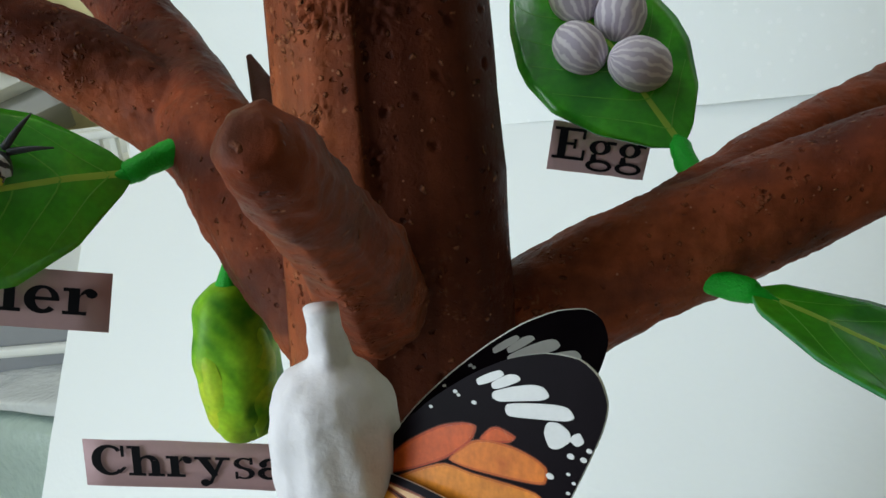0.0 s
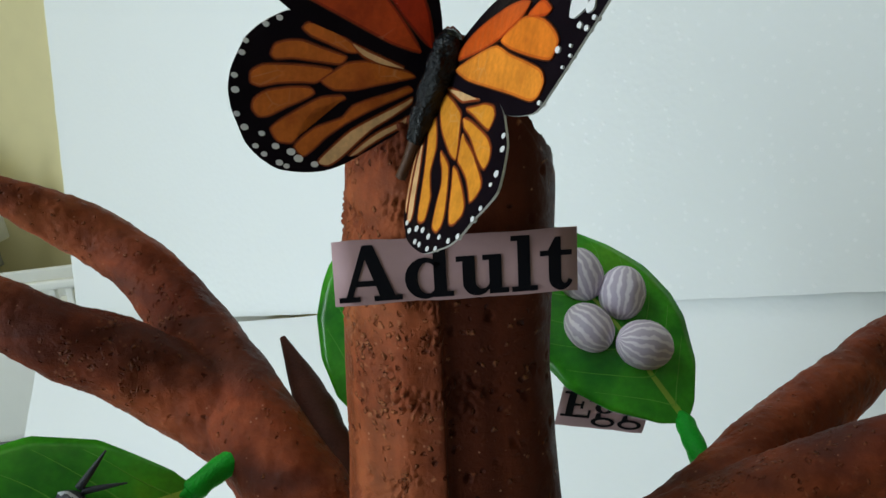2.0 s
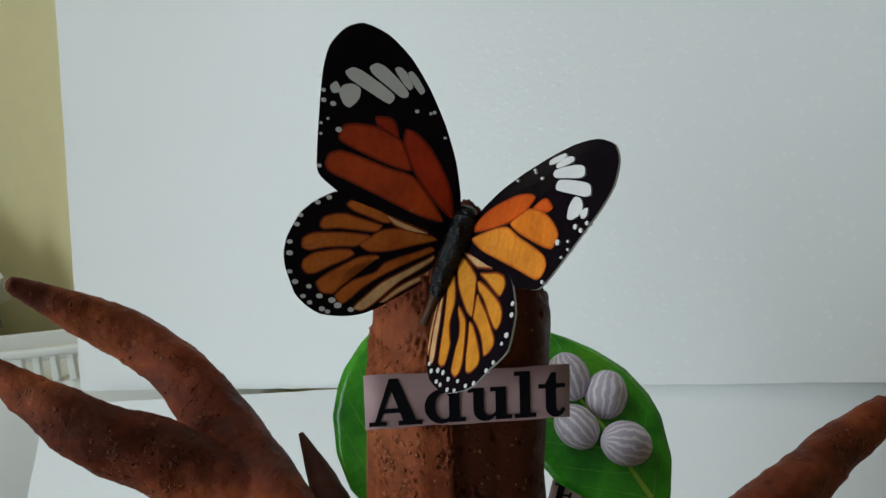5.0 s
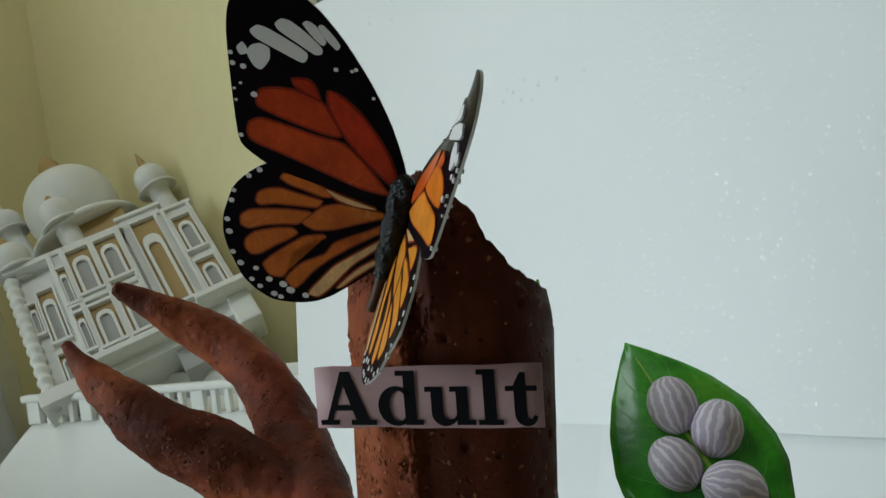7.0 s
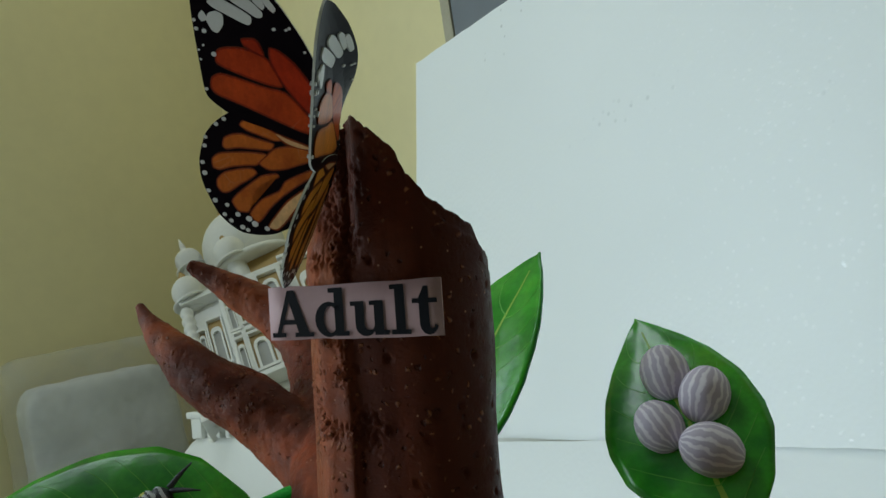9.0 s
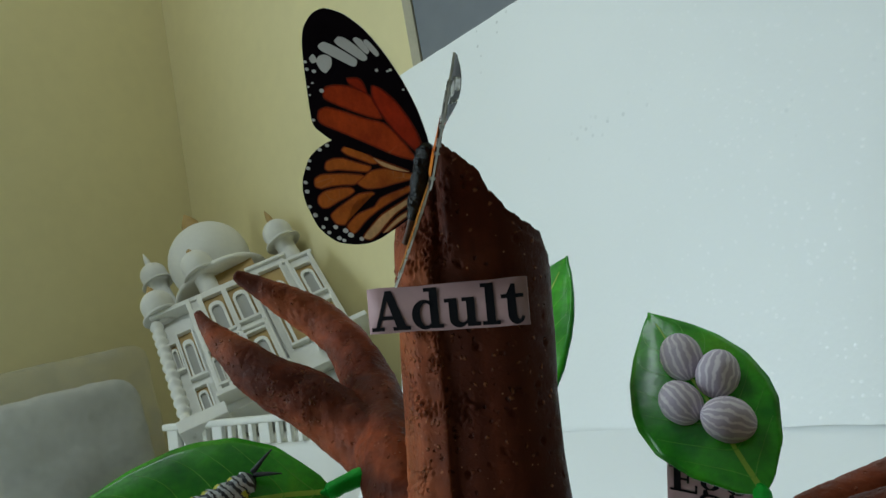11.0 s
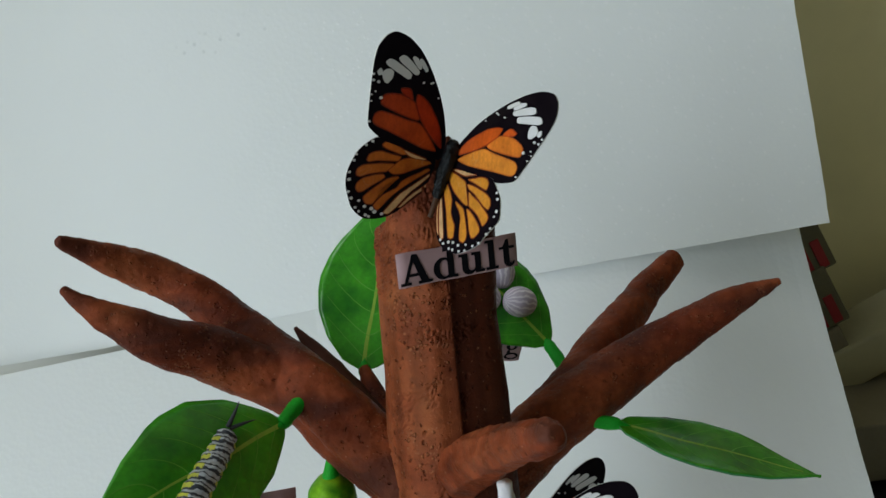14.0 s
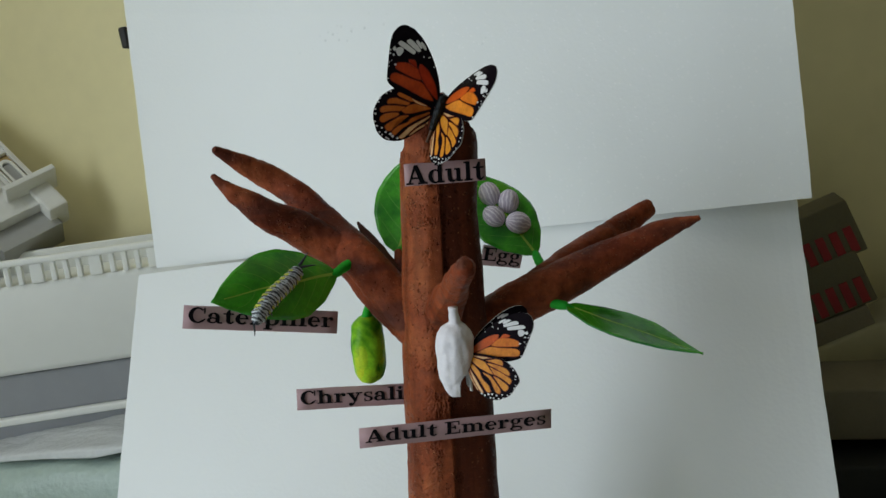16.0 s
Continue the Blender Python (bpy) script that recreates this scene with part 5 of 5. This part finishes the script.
def caterpillar(tail, head, face):
    tail, head, face = Vector(tail), Vector(head), Vector(face).normalized()
    along = head - tail
    length = along.length
    along.normalize()
    side = face.cross(along).normalized()
    ob = thing("caterpillar", "clay caterpillar striped white, black and yellow on a leaf", "caterpillar model")
    bm = bmesh.new()
    rings, sides, r0 = 260, 64, 0.0046
    last = None
    for i in range(rings + 1):
        f = i / rings
        taper = min(1.0, (f / 0.10) ** 0.5 if f > 0 else 0.0) * min(1.0, ((1 - f) / 0.06) ** 0.5 if f < 1 else 0.0)
        seg = abs(math.sin(math.pi * f * 12.0))
        r = max(0.0004, r0 * (0.78 + 0.22 * math.sin(math.pi * f)) * taper * (0.86 + 0.16 * seg))
        c = tail + along * (f * length) + side * (0.0012 * math.sin(f * 5)) + face * (r0 * 0.75)
        ring = []
        for k in range(sides):
            a = 2 * math.pi * k / sides
            d = side * math.cos(a) + face * math.sin(a) * 0.9
            ring.append(bm.verts.new(c + d * r * (1 + 0.07 * noise.noise((c + d) * 900))))
        if last:
            for k in range(sides):
                q = bm.faces.new((last[k], last[(k + 1) % sides], ring[(k + 1) % sides], ring[k]))
                a = 2 * math.pi * (k + 0.5) / sides
                turn = Vector((math.cos(a) * 1.5, math.sin(a) * 1.5, f * 16))
                # each segment carries a broad and a narrow dark ring
                ph = (f * 12.0 + 0.16 * math.cos(a) + 0.20 * noise.noise(turn) + 0.10 * noise.noise(turn * 3.1)) % 1
                thin = 0.06 * noise.noise(turn * 2.3 + Vector((7, 0, 0)))
                slot = 1 if abs(ph - 0.25) < 0.13 + thin or abs(ph - 0.70) < 0.09 + thin else 0
                if abs(math.cos(a)) > 0.60 and 0.12 < f < 0.92 and abs(ph - 0.48) < 0.17 + 2 * thin:
                    slot = 2
                if f > 0.965 or f < 0.02:
                    slot = 1
                q.material_index = slot
        last = ring
    part("body", bm, [CAT_WHITE, CAT_BLACK, CAT_YELLOW], ob, "banded white and black with yellow flanks")

    def feeler(name, root, tip, r):
        mid = root.lerp(tip, 0.5) + face * 0.0005
        part(name, tube([(*root, r), (*mid, r * 0.7), (*tip, r * 0.2)], sides=8, steps=4, rough=0.0002), CAT_BLACK, ob, "thin black clay")

    top = head + face * r0
    feeler("horn", top, top + along * 0.008 + side * 0.0012 + face * 0.004, 0.0009)
    feeler("horn", top - side * 0.001, top + along * 0.006 - side * 0.0065 + face * 0.003, 0.0008)
    end = tail + face * r0 * 0.6
    feeler("tail_horn", end, end - along * 0.0055 - side * 0.0035 + face * 0.001, 0.0006)
    for f in (0.15, 0.28, 0.42, 0.75, 0.85):
        for s in (-1, 1):
            root = tail + along * (f * length) + side * s * r0 * 0.6 + face * 0.0015
            feeler("leg", root, root + side * s * 0.0022 - face * 0.0012, 0.0006)
    return ob


CAT_WHITE = mat_plain("white_grey_clay", (0.54, 0.58, 0.62), 0.5, 0.25, 500.0, 0.0004)
CAT_BLACK = mat_plain("slate_black_clay", (0.034, 0.040, 0.050), 0.45, 0.3, 500.0, 0.0004)
CAT_YELLOW = mat_plain("yellow_clay", (0.55, 0.55, 0.06), 0.5, 0.15, 500.0, 0.0004)
caterpillar((-0.0622, 0.0250, 0.3226), (-0.0395, 0.0620, 0.3410), cat_leaf[2])


# ------------------------------------------------------------------ things along the back wall
PLACE = Matrix()
# grey of the arch panes; on the palace base it stands for shadow
PANE_SHADE_GREY = mat_plain("grey_pane_and_shade", (0.36, 0.36, 0.34), 0.5, 0.06, 20.0)
PALE_GREEN = mat_plain("pale_green_plastic_wrap", (0.42, 0.52, 0.47), 0.22, 0.12, 25.0, 0.004)
FILM = mat_plain("clear_plastic_film", (0.62, 0.64, 0.64), 0.18, 0.08, 30.0, 0.003)
RED = mat_plain("red_print", (0.34, 0.016, 0.022), 0.5)
CARTON = mat_plain("cream_carton", (0.42, 0.39, 0.29), 0.6)
STRIPED = mat_plain("dull_cream_print", (0.16, 0.14, 0.085), 0.6)
FOAM = mat_plain("cream_foam", (0.52, 0.48, 0.32), 0.7, 0.08, 30.0)
DULL = mat_plain("dull_dark_plastic", (0.060, 0.060, 0.056), 0.6, 0.15, 12.0)
BROWN_GREY = mat_plain("brown_grey_carton", (0.26, 0.225, 0.16), 0.7)
BLACKISH = mat_plain("black_plastic", (0.02, 0.02, 0.02), 0.5)
BLUE = mat_plain("blue_plastic", (0.02, 0.05, 0.22), 0.4)
PANEL = mat_plain("grey_blue_panel", (0.17, 0.19, 0.22), 0.5, 0.08, 8.0)


def mat_bag():
    m, nt, bsdf = material("milky_plastic_bag")
    co = coords(nt, 22.0)
    fold = node(nt, "TexNoise", Scale=1.2, Detail=4.0)
    nt.links.new(co, fold.inputs["Vector"])
    nt.links.new(ramp(nt, fold.outputs[0], [(0.3, (0.70, 0.73, 0.73)), (0.7, (0.84, 0.86, 0.86))]), bsdf.inputs["Base Color"])
    nt.links.new(ramp(nt, fold.outputs[0], [(0.3, grey(0.09)), (0.7, grey(0.26))]), bsdf.inputs["Alpha"])
    bsdf.inputs["Roughness"].default_value = 0.25
    bump(nt, bsdf, fold.outputs[0], 0.6, 0.01)
    return m


BAG = mat_bag()
PACKING = mat_plain("grey_white_packing", (0.72, 0.74, 0.73), 0.5, 0.12, 14.0, 0.006)


def at_room(s, q, z):
    return ROOM @ Matrix.Translation((s, q, z))


# the crate and the boxes under it stand a little askew to the wall
STACK = ROOM @ Matrix.Translation((0.300, 0.237, 0.010)) @ Matrix.Rotation(radians(-19.6), 4, "Z") @ Matrix.Rotation(radians(2.5), 4, "Y")


def stack(x, y, z):
    return STACK @ Matrix.Translation((x, y, z))


def sloped(x0, x1, y0, y1, z0, z1, flare, bevel):
    """A box whose left end slopes out towards its foot."""
    bm = box(stack((x0 + x1) / 2, (y0 + y1) / 2, (z0 + z1) / 2), x1 - x0, y1 - y0, z1 - z0, bevel)
    inv = STACK.inverted()
    for v in bm.verts:
        p = inv @ v.co
        p.x -= flare * max(0.0, (z1 - p.z) / (z1 - z0)) * max(0.0, 1 - (p.x - x0) / 0.02)
        v.co = STACK @ p
    return bm


crate = thing("storage_crate", "white plastic storage crate with a slotted rim by the wall", "crate")
part("body", sloped(0.004, 0.44, -0.090, -0.004, 0.213, 0.309, 0.12, 0.008), PLASTIC, crate)
part("rim_top", box(stack(0.222, -0.005, 0.3315), 0.444, 0.010, 0.007, 0.002), PLASTIC, crate)
part("rim_end", box(stack(0.005, -0.047, 0.320), 0.006, 0.086, 0.026, 0.002), PLASTIC, crate)
part("rim_rear", box(stack(0.222, -0.090, 0.320), 0.440, 0.006, 0.026, 0.002), PLASTIC, crate)
x, k = 0.006, 0
while x < 0.44:
    wide = 0.013 if k % 4 == 0 else 0.0055
    part("rim_bar", box(stack(x + wide / 2, -0.005, 0.3185), wide, 0.006, 0.021, 0.001), PLASTIC, crate, smooth=False)
    x += wide + 0.0075
    k += 1
# box added in the gap under the crate; its grey stands for shade
grey_box = thing("gap_filler_box", "grey box filling the shadowed gap under the white crate", "box")
part("body", box(stack(0.20, -0.050, 0.190), 0.46, 0.080, 0.045, 0.004), GREYP, grey_box)
part("lid", box(stack(0.20, -0.048, 0.1640), 0.47, 0.088, 0.008, 0.002), PLASTIC, grey_box)
under = thing("shelf_block", "dull grey block the storage boxes stand on", "block")
part("body", box(stack(0.20, -0.050, 0.078), 0.45, 0.080, 0.166, 0.003), GREYP, under)


def cushion(m, sx, sy, sz, lump, scale, power=4.0):
    """A soft, creased pack."""
    bm = bmesh.new()
    bmesh.ops.create_uvsphere(bm, u_segments=64, v_segments=40, radius=1.0)
    for v in bm.verts:
        d = v.co.copy()
        r = (abs(d.x) ** power + abs(d.y) ** power + abs(d.z) ** power) ** (-1 / power)
        p = Vector((d.x * r * sx / 2, d.y * r * sy / 2, d.z * r * sz / 2))
        w = m @ p
        p += d * lump * (noise.noise(w * scale) + 0.5 * abs(noise.noise(w * scale * 2.7)))
        v.co = m @ p
    return bm


pack = thing("plastic_pack", "pale green pack wrapped in clear plastic film on the table", "plastic pack")
part("pack", cushion(at_room(0.40, 0.185, 0.062), 0.48, 0.11, 0.150, 0.006, 22.0, 6.0), PALE_GREEN, pack)
part("film_flap", cushion(at_room(0.41, 0.180, 0.146), 0.46, 0.10, 0.010, 0.005, 30.0, 6.0), FILM, pack, "clear crumpled film flap")

carton = thing("carton", "plain cream carton under the milky bag", "carton")
part("body", box(at_room(0.062, 0.235, 0.10), 0.095, 0.21, 0.2, 0.003), CARTON, carton)
bag = thing("plastic_bag", "milky plastic bag holding white packing on a carton", "plastic bag")
part("packing", cushion(at_room(0.055, 0.232, 0.300) @ Matrix.Rotation(radians(-4), 4, "X"), 0.050, 0.185, 0.200, 0.006, 18.0, 7.0), PACKING, bag, "grey white packing inside")
part("film", cushion(at_room(0.058, 0.235, 0.318) @ Matrix.Rotation(radians(-4), 4, "X"), 0.064, 0.215, 0.240, 0.005, 20.0, 12.0), BAG, bag)
bm = bmesh.new()
for k in range(40):
    a0, a1 = 2 * math.pi * k / 40, 2 * math.pi * (k + 1) / 40
    add_box(bm, at_room(0.130, 0.262 + 0.034 * math.cos((a0 + a1) / 2), 0.228 + 0.020 * math.sin((a0 + a1) / 2)) @ Matrix.Rotation(-(a0 + a1) / 2, 4, "X"), 0.018, 0.006, 0.006)
tagged(finish(bm, "hoop", BLUE), "blue plastic hoop leaning against the bag", "hoop")

panel = thing("wall_panel", "grey blue panel with a cream edge strip on the wall", "panel")
part("sheet", box(at_room(0.90, 0.010, 0.83), 0.66, 0.018, 0.44, 0.002), PANEL, panel, smooth=False)
part("edge_strip", box(at_room(0.562, 0.010, 0.83), 0.014, 0.020, 0.44, 0.002), CARTON, panel, smooth=False)
tagged(finish(box(at_room(0.553, 0.006, 0.552), 0.010, 0.012, 0.024, 0.003), "wall_clip", BLACKISH), "small black clip fixed to the wall", "clip")


# ------------------------------------------------------------------ white palace model
def arch_outline(w, h, n=7):
    """A pointed arch, its foot at z = 0."""
    pts = [(-w / 2, 0.0)]
    rise = min(h * 0.42, w * 0.75)
    for k in range(n + 1):
        t = k / n
        pts.append((-w / 2 * math.cos(t * math.pi / 2) ** 0.8 if k < n else 0.0, h - rise + rise * math.sin(t * math.pi / 2) ** 0.9))
    return pts + [(-x, z) for x, z in pts[-2::-1]]


def extrude(bm, pts, m, y0, y1):
    a = [bm.verts.new(m @ Vector((x, y0, z))) for x, z in pts]
    b = [bm.verts.new(m @ Vector((x, y1, z))) for x, z in pts]
    bm.faces.new(a)
    bm.faces.new(b)
    for k in range(len(pts)):
        bm.faces.new((a[k], a[(k + 1) % len(pts)], b[(k + 1) % len(pts)], b[k]))


def ring(bm, outer, inner, m, y0, y1):
    n = len(outer)
    rows = [[bm.verts.new(m @ Vector((x, y, z))) for x, z in loop] for loop, y in ((outer, y0), (outer, y1), (inner, y1), (inner, y0))]
    for r in range(4):
        a, b = rows[r], rows[(r + 1) % 4]
        for k in range(n):
            bm.faces.new((a[k], a[(k + 1) % n], b[(k + 1) % n], b[k]))


palace = thing("palace_model", "white domed palace model with tan windows leaning on the crate", "model building")
# x along the front, y towards the room, z up in the model's own frame; it lies back against the corner
PAL = ROOM @ Matrix.Translation((0.350, 0.224, 0.337)) @ Matrix.Rotation(radians(-59), 4, "Z") @ Matrix.Rotation(radians(-15), 4, "Y") @ Matrix.Rotation(radians(44), 4, "X") @ Matrix.Scale(0.92, 4)


def slab(name, x, y, z, mat=None, label="", bevel=0.0012, parent=None):
    m = PAL @ Matrix.Translation((sum(x) / 2, sum(y) / 2, sum(z) / 2))
    return part(name, box(m, x[1] - x[0], y[1] - y[0], z[1] - z[0], bevel), mat or WHITE_CLAY, parent or palace, label, smooth=False)


slab("main_wall", (0.004, 0.214), (-0.050, -0.006), (0.0, 0.188))
# shadowed base: its shade is put into the grey colour
slab("base_shade", (0.128, 0.206), (-0.050, -0.012), (-0.030, 0.010), PANE_SHADE_GREY, "base coloured grey for its shadow")
slab("bay", (0.048, 0.130), (-0.020, 0.008), (0.018, 0.186))
slab("bay_sill", (0.044, 0.134), (-0.010, 0.014), (0.012, 0.020))
slab("parapet", (0.000, 0.136), (-0.052, 0.010), (0.186, 0.194))
slab("gable", (0.134, 0.182), (-0.040, 0.003), (0.0, 0.206))
slab("gable_cap", (0.130, 0.186), (-0.042, 0.007), (0.204, 0.210))
slab("tower", (0.180, 0.216), (-0.045, 0.002), (0.0, 0.192))
slab("tower_cap", (0.177, 0.219), (-0.047, 0.006), (0.190, 0.196))
slab("ledge", (0.168, 0.234), (-0.010, 0.026), (0.021, 0.029))
slab("corner_block", (0.196, 0.222), (-0.030, 0.008), (-0.020, 0.022), bevel=0.003)
slab("moulding", (0.050, 0.130), (0.004, 0.013), (0.094, 0.101))
slab("plinth", (-0.006, 0.050), (-0.050, 0.010), (-0.012, 0.006))
for x in (0.050, 0.0645, 0.0955, 0.128):
    slab("pilaster", (x - 0.003, x + 0.003), (0.004, 0.013), (0.018, 0.190))
for x in (0.183, 0.214):
    slab("pilaster", (x - 0.0025, x + 0.0025), (0.000, 0.006), (0.030, 0.192))
# a ribbed turret climbs the near corner
bm = bmesh.new()
lathe(bm, [(z, 0.0085 if k % 2 else 0.0060) for k, z in enumerate(np.linspace(-0.012, 0.186, 27))], PAL @ Matrix.Translation((0.004, -0.002, 0)), 18)
part("turret", bm, WHITE_CLAY, palace)


def palace_window(x, z, w, h, y, pane=None):
    """A tan panel with a white pointed arch standing before it."""
    m = PAL @ Matrix.Translation((x, y, z)) @ Matrix.Diagonal((1, -1, 1, 1))
    win = slab("window", (x - w / 2, x + w / 2), (y - 0.002, y + 0.0006), (z, z + h), TAN, "tan window panel", 0.0)
    bm = bmesh.new()
    outer, inner = arch_outline(w * 0.78, h * 0.80), arch_outline(w * 0.52, h * 0.70)
    ring(bm, outer, inner, m, -0.006, -0.001)
    part("arch_frame", bm, WHITE_CLAY, win, "white arch", smooth=False)
    bm = bmesh.new()
    extrude(bm, inner, m, -0.0030, -0.0010)
    part("arch_pane", bm, pane or PANE_SHADE_GREY, win, smooth=False)
    bm = bmesh.new()
    for x0, x1, z0, z1 in ((-w / 2 - 0.002, -w / 2, 0, h), (w / 2, w / 2 + 0.002, 0, h), (-w / 2 - 0.002, w / 2 + 0.002, h, h + 0.004), (-w / 2 - 0.002, w / 2 + 0.002, -0.004, 0)):
        add_box(bm, PAL @ Matrix.Translation((x + (x0 + x1) / 2, y + 0.002, z + (z0 + z1) / 2)), x1 - x0, 0.008, z1 - z0)
    part("window_frame", bm, WHITE_CLAY, win, smooth=False)


for x, z, w, h, y in ((0.0325, 0.072, 0.017, 0.078, -0.006), (0.0150, 0.092, 0.009, 0.045, -0.006), (0.0300, 0.012, 0.014, 0.040, -0.006), (0.0570, 0.102, 0.010, 0.056, 0.008), (0.0800, 0.108, 0.025, 0.070, 0.008), (0.1118, 0.112, 0.025, 0.066, 0.008),
                      (0.0570, 0.030, 0.010, 0.054, 0.008), (0.0800, 0.026, 0.024, 0.058, 0.008), (0.1118, 0.026, 0.024, 0.058, 0.008), (0.1985, 0.112, 0.022, 0.058, 0.002), (0.1985, 0.040, 0.022, 0.050, 0.002)):
    palace_window(x, z, w, h, y)
palace_window(0.1580, 0.045, 0.028, 0.142, 0.003, TAN)


def dome(x, y, z, r, name, tip, stem, top=1.0):
    """A dome by its middle, on a drum with a brim; top: length of its finial."""
    up = Vector((-0.08, 0.372, 0.925)).to_track_quat("Z", "Y").to_matrix().to_4x4()
    m = PAL @ Matrix.Translation((x, y, z)) @ up
    bm = bmesh.new()
    lathe(bm, [(-r * 0.62, r * 0.86), (-r * 0.35, r * 0.96), (0.0, r), (r * 0.40, r * 0.92), (r * 0.75, r * 0.66), (r * 0.98, r * 0.26), (r * 1.06, r * 0.05)], m, 36)
    d = part(name, bm, WHITE_CLAY, palace)
    bm = bmesh.new()
    lathe(bm, [(-r * 0.62 - stem, r * 0.66), (-r * 0.92, r * 0.66), (-r * 0.88, r * 1.16), (-r * 0.72, r * 1.18), (-r * 0.60, r * 0.88)], m, 30)
    part("brim", bm, WHITE_CLAY, d, "white brim and drum")
    bm = bmesh.new()
    lathe(bm, [(r * 0.96, r * 0.30), (r * 1.10, r * 0.24), (r * 1.10 + 0.35 * top * 0.02, r * 0.20), (r * 1.10 + top * 0.020, r * 0.02)], m, 16)
    part("finial", bm, tip, d, "finial")


slab("dome_band", (0.068, 0.146), (-0.066, -0.006), (0.186, 0.250), TAN, "tan band under the dome")
dome(0.0942, -0.030, 0.3000, 0.056, "dome", TAN, 0.02, 1.3)
dome(0.0773, 0.005, 0.2560, 0.021, "dome", TAN, 0.045, 0.4)
dome(0.1924, -0.005, 0.2660, 0.0205, "dome", TAN, 0.050, 1.0)
dome(0.0175, -0.030, 0.3180, 0.0185, "dome", WHITE_CLAY, 0.060, 1.0)
dome(0.0129, 0.000, 0.2160, 0.0210, "dome", TAN, 0.020, 0.5)


# ------------------------------------------------------------------ clutter at the other end of the boards
def striped_carton(s, q, z, turn, label):
    m = at_room(s, q, z) @ Matrix.Rotation(radians(turn), 4, "Y")
    ob = thing("striped_carton", label, "carton", "striped cartons")
    part("body", box(m, 0.12, 0.05, 0.050, 0.002), STRIPED, ob)
    for k in range(9):
        part("red_stripe", box(m @ Matrix.Translation((-0.0485 + 0.0124 * k, 0.0253, -0.0105)), 0.0074, 0.0012, 0.024, 0.0003), RED, ob, "red printed stripe", smooth=False)


striped_carton(1.225, 0.055, 0.2315, -18, "cream carton with red printed stripes, tilted on the pile")
striped_carton(1.229, 0.058, 0.1850, -18, "cream carton with red printed stripes, tilted under another")
small = thing("flat_carton", "dull brown grey carton under the striped cartons", "carton")
part("body", box(at_room(1.230, 0.060, 0.147) @ Matrix.Rotation(radians(-18), 4, "Y"), 0.12, 0.05, 0.022, 0.002), BROWN_GREY, small)
plank = thing("foam_strip", "cream foam strip lying aslant on the pile", "foam strip")
part("strip", box(at_room(1.42, 0.06, 0.188) @ Matrix.Rotation(radians(-20), 4, "Y"), 0.46, 0.06, 0.034, 0.003), FOAM, plank)
plank = thing("foam_strip", "grey cream foam strip lying flat on the pile", "foam strip")
part("strip", box(at_room(1.45, 0.10, 0.094) @ Matrix.Rotation(radians(3), 4, "Y"), 0.50, 0.12, 0.046, 0.003), BROWN_GREY, plank)
dark = thing("dark_box", "black plastic box at the bottom of the pile", "box")
part("body", box(at_room(1.45, 0.11, 0.036), 0.52, 0.16, 0.072, 0.004), BLACKISH, dark)
low = thing("low_box", "dull dark flat box in front of the pile", "box")
part("body", box(at_room(1.50, 0.26, 0.030), 0.46, 0.10, 0.060, 0.004), DULL, low)
